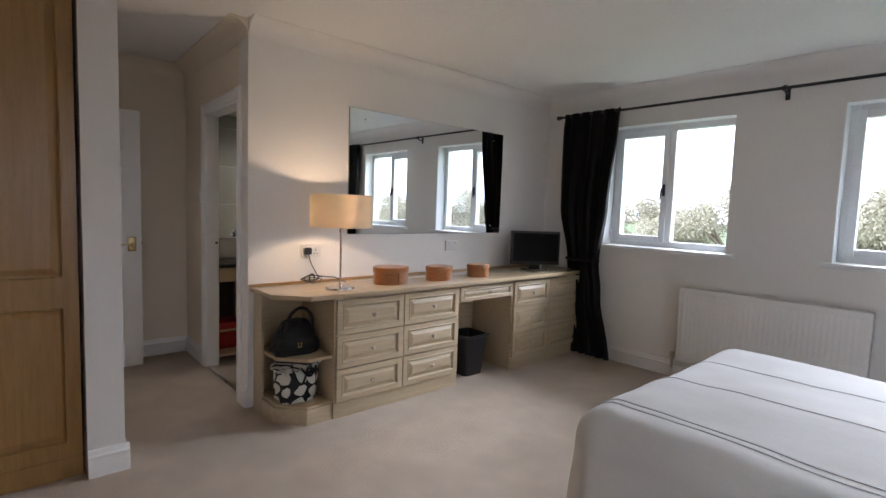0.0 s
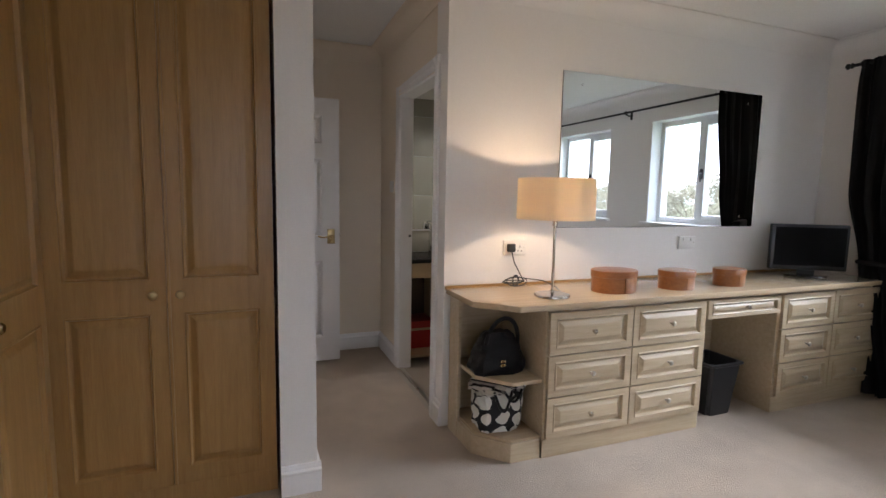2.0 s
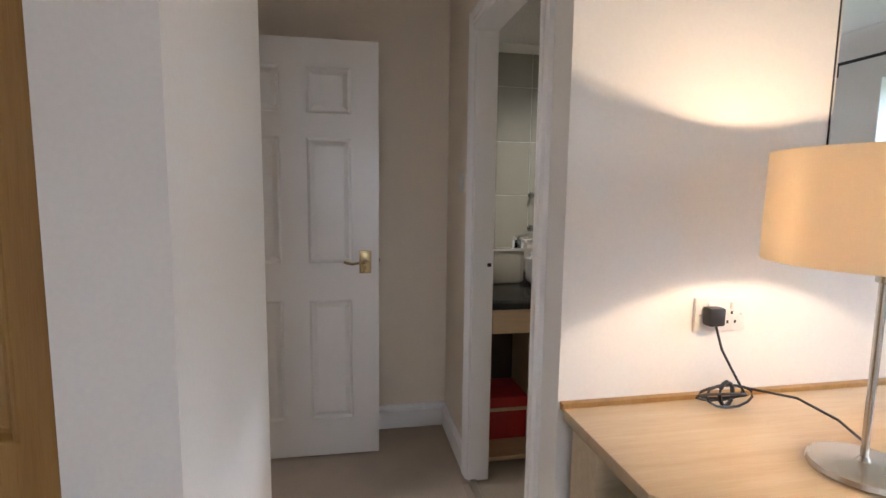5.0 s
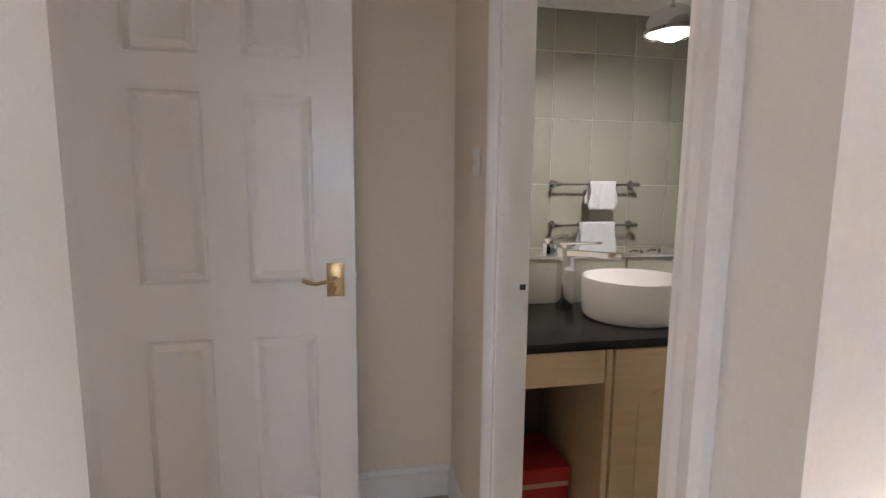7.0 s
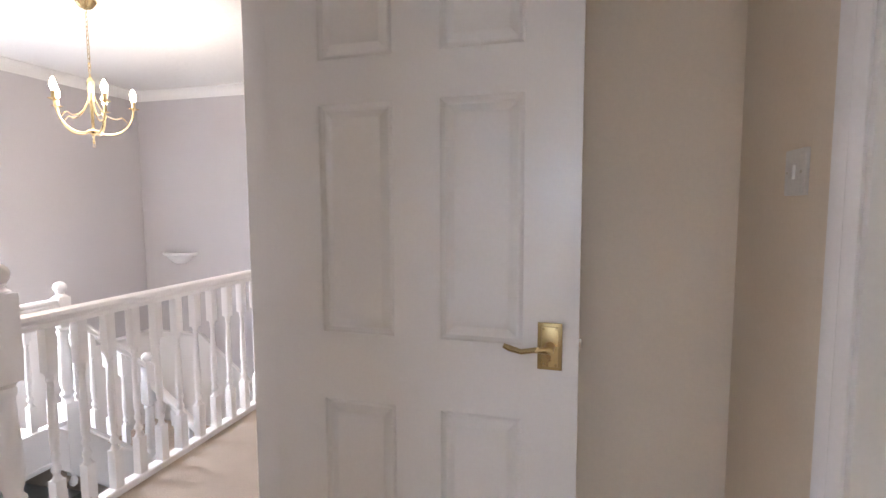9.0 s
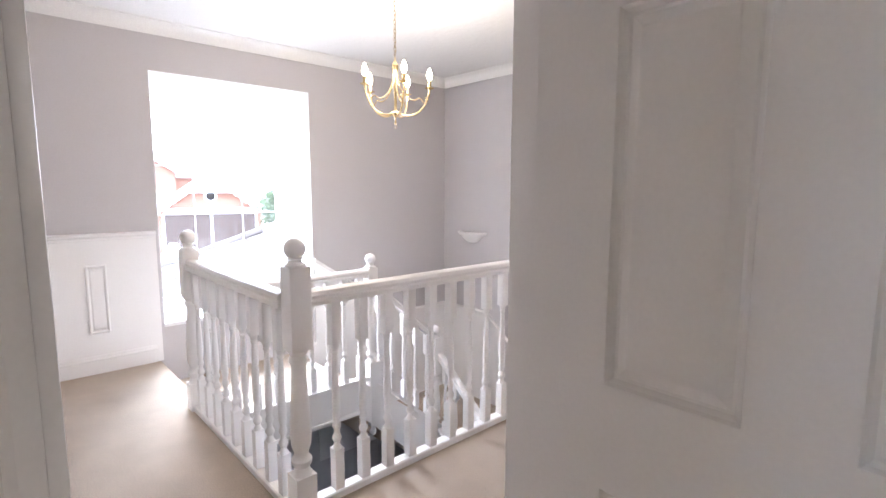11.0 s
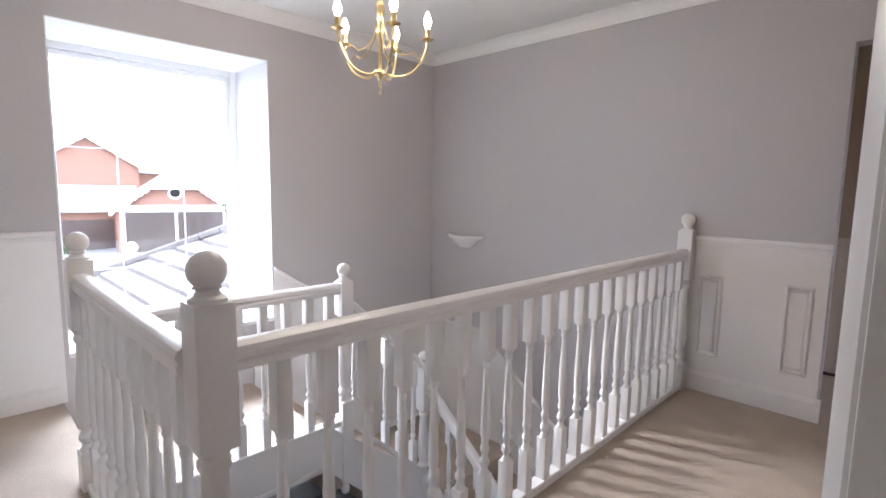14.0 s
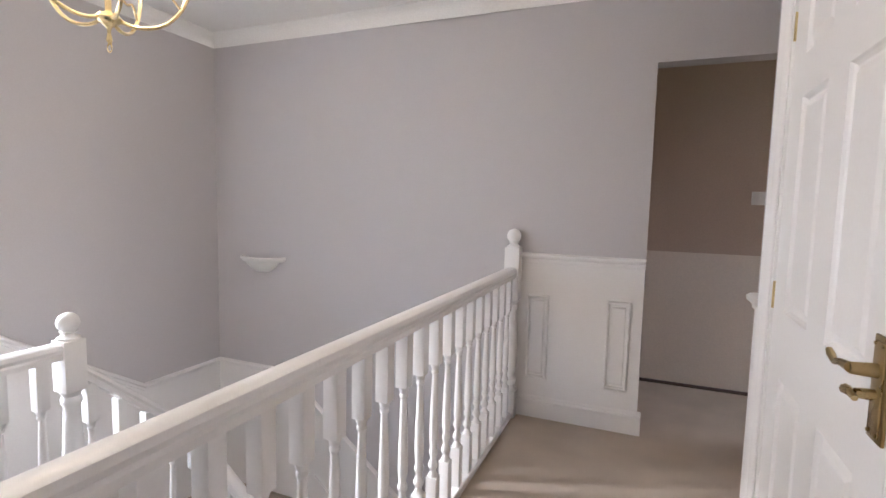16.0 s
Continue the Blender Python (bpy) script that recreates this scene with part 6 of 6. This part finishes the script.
for x in (-1.6, 1.6):
    w3 = part("window", boxes([(x - 0.6, x + 0.6, -0.06, 0.02, 3.5, 3.6), (x - 0.6, x + 0.6, -0.06, 0.02, 4.6, 4.7), (x - 0.6, x - 0.5, -0.06, 0.02, 3.6, 4.6), (x + 0.5, x + 0.6, -0.06, 0.02, 3.6, 4.6)]), UPVC, hs2)
    part("pane", box(x - 0.5, x + 0.5, -0.02, 0.01, 3.6, 4.6), SCREEN, w3)

# fence, garden wall and pier
fc = root("garden_fence", (-38, 5, GZ), "dark brown close-boarded garden fence", "fence")
for k in range(60):
    x, y = -37.0 - 0.02 * k, 4.0 + 0.13 * k
    part("board", turned(box(-0.01, 0.01, -0.066, 0.066, 0, 1.85), Matrix.Translation((x, y, GZ)) @ Euler((0, 0, radians(9))).to_matrix().to_4x4()), DARKWOOD, fc)
gw = root("garden_wall", (-22, 8, GZ), "low stone-capped brick garden wall with a pier", "wall")
part("wall", box(-22.15, -21.85, 3.0, 10.6, GZ, GZ + 0.95), BRICK, gw)
part("coping", box(-22.22, -21.78, 3.0, 10.6, GZ + 0.95, GZ + 1.05, bevel=0.02), SILL, gw)
part("pier", box(-22.28, -21.72, 8.6, 9.15, GZ, GZ + 1.3, bevel=0.01), BRICK, gw)
part("pier_cap", lathe([(0.42, 0), (0.42, 0.10), (0.16, 0.22), (0.14, 0.28), (0.20, 0.36), (0.22, 0.46), (0.14, 0.6), (0.02, 0.64)], (-22.0, 8.875, GZ + 1.3), 20), SILL, gw)


def leaf_cloud(centres, count, size, seed):
    """Many small leaves scattered through overlapping lobes."""
    rng = random.Random(seed)
    verts, faces = [], []
    for _ in range(count):
        cx, cy, cz, r, rz = rng.choice(centres)
        while True:
            p = Vector((rng.uniform(-1, 1), rng.uniform(-1, 1), rng.uniform(-1, 1)))
            if 0.25 < p.length < 1:
                break
        p = p * (0.55 + 0.45 * rng.random())
        c = Vector((cx + p.x * r, cy + p.y * r, cz + p.z * rz))
        u = Vector((rng.uniform(-1, 1), rng.uniform(-1, 1), rng.uniform(-1, 1))).normalized()
        v = u.cross(Vector((rng.uniform(-1, 1), rng.uniform(-1, 1), rng.uniform(-1, 1)))).normalized()
        s = size * rng.uniform(0.6, 1.3)
        b = len(verts)
        verts += [c + u * s, c + v * s * 0.5, c - u * s, c - v * s * 0.5]
        faces.append((b, b + 1, b + 2, b + 3))
    me = bpy.data.meshes.new("leaves")
    me.from_pydata([tuple(q) for q in verts], [], faces)
    return me


def shrub(name, label, x, y, z, r, h, seed, material, count=2600, size=0.09):
    rng = random.Random(seed)
    rt = root(name, (x, y, z), label, "shrub" if h < 2.5 else "tree")
    bm = tube([(x, y, z), (x + 0.05 * h * rng.uniform(-1, 1), y, z + h * 0.45), (x, y + 0.05 * h * rng.uniform(-1, 1), z + h * 0.8)], [0.05 * r + 0.03, 0.03 * r + 0.02, 0.01], 8)
    lobes = []
    for k in range(9):
        a = rng.uniform(0, 6.28)
        d = r * rng.uniform(0.15, 0.75)
        lz = z + h * rng.uniform(0.35, 0.85)
        lobes.append((x + d * math.cos(a), y + d * math.sin(a), lz, r * rng.uniform(0.3, 0.5), h * rng.uniform(0.14, 0.26)))
        tube([(x, y, z + h * 0.3), (x + 0.5 * d * math.cos(a), y + 0.5 * d * math.sin(a), (z + h * 0.3 + lz) / 2), (lobes[-1][0], lobes[-1][1], lz)], [0.03 * r + 0.01, 0.02 * r + 0.008, 0.006], 6, bm)
    part("trunk", bm, BARK, rt)
    me = leaf_cloud(lobes, count, size, seed + 7)
    me.materials.append(material)
    part("crown", me, material, rt)
    return rt


shrub("bush", "rounded green garden bush", -33.0, 6.6, GZ, 1.2, 1.5, 3, LEAF, 3000, 0.09)
shrub("bush", "rounded green garden bush", -33.5, 8.8, GZ, 0.9, 1.2, 4, LEAF, 2200, 0.08)
shrub("bush", "green bush beside the garden wall", -23.2, 6.6, GZ, 1.0, 1.1, 5, LEAF, 2600, 0.07)
shrub("tree", "leafy green tree behind the roof", -30.0, 24.0, GZ, 2.6, 5.0, 6, LEAF, 5000, 0.14)
shrub("tree", "leafy green garden tree beyond the porch roof", -20.5, 12.9, GZ, 1.7, 4.6, 8, LEAF, 5200, 0.10)
rng = random.Random(11)
for k in range(34):
    shrub("hedgerow_tree", "thin early-spring hedgerow tree beyond the lawn", 31 + rng.uniform(-3, 5), -42 + 2.5 * k + rng.uniform(-1, 1), GZ, rng.uniform(2.6, 3.8), rng.uniform(5.0, 7.2), 20 + k, DULLLEAF, 9500, 0.085)

# porch roof below the landing window
pr = root("porch_roof", (-7.5, 6.4, -0.5), "brown interlocking tile porch roof below the window", "roof")
ridge_y, ridge_z, eave_y, eave_z = 7.25, 0.66, 5.35, -0.20
x_in, x_r, x_e = -5.3, -8.6, -9.9
bm = bmesh.new()
q = [(x_in, ridge_y, ridge_z), (x_r, ridge_y, ridge_z), (x_e, eave_y, eave_z), (x_in, eave_y, eave_z)]
up = [bm.verts.new(p) for p in q]
lo = [bm.verts.new((p[0], p[1], p[2] - 0.12)) for p in q]
bm.faces.new(up), bm.faces.new(lo[::-1])
for i in range(4):
    bm.faces.new((up[i], up[(i + 1) % 4], lo[(i + 1) % 4], lo[i]))
part("deck", bm, ROOFTILE, pr, soft=False)
NC = 7
tile_me = {}
for c in range(NC):
    f0, f1 = c / NC, (c + 1) / NC
    y0, z0 = eave_y + (ridge_y - eave_y) * f0, eave_z + (ridge_z - eave_z) * f0
    y1, z1 = eave_y + (ridge_y - eave_y) * f1, eave_z + (ridge_z - eave_z) * f1
    xe = x_e + (x_r - x_e) * (f0 + f1) / 2
    n = int((x_in - xe) / 0.30)
    for i in range(n):
        xa = x_in - 0.30 * i
        bm = bmesh.new()
        rows = []
        for k in range(7):
            u = k / 6
            hump = 0.022 * (0.5 - 0.5 * math.cos(2 * math.pi * 2 * u))
            rows.append([bm.verts.new(p) for p in ((xa - 0.295 * u, y0 - 0.03, z0 + 0.012), (xa - 0.295 * u, y0 - 0.03, z0 + 0.055 + hump), (xa - 0.295 * u, y1, z1 + 0.012 + hump), (xa - 0.295 * u, y1, z1 + 0.002))])
        for a, b in zip(rows, rows[1:]):
            for k in range(4):
                bm.faces.new((a[k], a[(k + 1) % 4], b[(k + 1) % 4], b[k]))
        bm.faces.new(rows[0][::-1]), bm.faces.new(rows[-1])
        part("tile", bm, ROOFTILE, pr, soft=False)
for i in range(11):
    xa = x_in - 0.30 * i
    part("ridge_tile", tube([(xa, ridge_y, ridge_z + 0.01), (xa - 0.29, ridge_y, ridge_z + 0.01)], 0.10, 10), ROOFTILE, pr)
for i in range(8):
    f0, f1 = i / 8, (i + 0.97) / 8
    p = [(x_r + (x_e - x_r) * f, ridge_y + (eave_y - ridge_y) * f, ridge_z + (eave_z - ridge_z) * f + 0.02) for f in (f0, f1)]
    part("hip_tile", tube(p, 0.085, 10), ROOFTILE, pr)
part("wall", box(-9.6, -5.27, 5.75, 9.0, GZ, -0.22), BRICK, pr)

# parked car on the drive
car = root("parked_car", (-14.5, 5.6, GZ), "dark blue car parked on the drive", "car")
side = [(-2.0, 0.35), (-2.05, 0.7), (-1.9, 0.85), (-1.1, 0.95), (-0.5, 1.38), (0.7, 1.42), (1.5, 1.0), (2.0, 0.92), (2.05, 0.6), (1.98, 0.35)]
bm = bmesh.new()
lft = [bm.verts.new((x, -0.82 if z < 1.1 else -0.68, z)) for x, z in side]
rgt = [bm.verts.new((x, 0.82 if z < 1.1 else 0.68, z)) for x, z in side]
bm.faces.new(lft), bm.faces.new(rgt[::-1])
for i in range(len(side)):
    bm.faces.new((lft[i], rgt[i], rgt[(i + 1) % len(side)], lft[(i + 1) % len(side)]))
bmesh.ops.bevel(bm, geom=bm.edges[:], offset=0.05, segments=2, affect='EDGES')
part("body", bm, CARPAINT, car)
for s in (-1, 1):
    part("side_window", box(-0.45, 0.75, min(s * 0.70, s * 0.765), max(s * 0.70, s * 0.765), 1.0, 1.33, bevel=0.02), SCREEN, car)
    for x in (-1.3, 1.25):
        wh = part("wheel", turned(lathe([(0.20, 0), (0.31, 0.02), (0.32, 0.10), (0.31, 0.18), (0.20, 0.20)], seg=24), Matrix.Translation((x, s * 0.74 + 0.1, 0.32)) @ Euler((radians(90), 0, 0)).to_matrix().to_4x4()), TYRE, car)
        part("rim", turned(lathe([(0.19, -0.006), (0.19, 0.206)], seg=20), Matrix.Translation((x, s * 0.74 + 0.1, 0.32)) @ Euler((radians(90), 0, 0)).to_matrix().to_4x4()), NICKEL, wh)
part("windscreen", turned(box(-0.01, 0.01, -0.62, 0.62, -0.3, 0.3), Matrix.Translation((1.12, 0, 1.2)) @ Euler((0, radians(-62), 0)).to_matrix().to_4x4()), SCREEN, car)
car.matrix_basis = pose(-15.5, 5.9, GZ, 0, 0, 100)

# ---- bathroom wall tiles, seen in the mirror ----
tiles = root("tiled_wall", (1.3, 3.19, 0), "sage beige glazed wall tiles with pale joints", "tiled wall", "", "structure")
part("grout_bed", box(0.145, 2.598, 3.191, 3.198, 0.0, 2.408), GROUT, tiles)
tile_mesh = to_mesh("tile", box(-0.142, 0.142, 0, 0.008, -0.212, 0.212, bevel=0.002), TILE)
for i in range(9):
    for j in range(6):
        zc = 0.215 + 0.43 * j
        if zc - 0.2 > 2.2:
            continue
        ob = part("tile", tile_mesh, TILE, tiles)
        ob.location = (0.288 + 0.29 * i - 0.02, 3.196, zc)
up_tiles = root("tile_upstand", (0.9, 4.56, VT), "row of grey-beige tiles above the vanity worktop", "tiles", "", "structure")
for i in range(6):
    part("tile", box(0.168 + 0.30 * i, 0.464 + 0.30 * i, 4.556, 4.566, VT + 0.002, 0.994, bevel=0.002), TILE, up_tiles)
part("trim_strip", box(0.165, 1.95, 4.548, 4.566, 0.995, 1.007, bevel=0.002), UPVC, up_tiles)
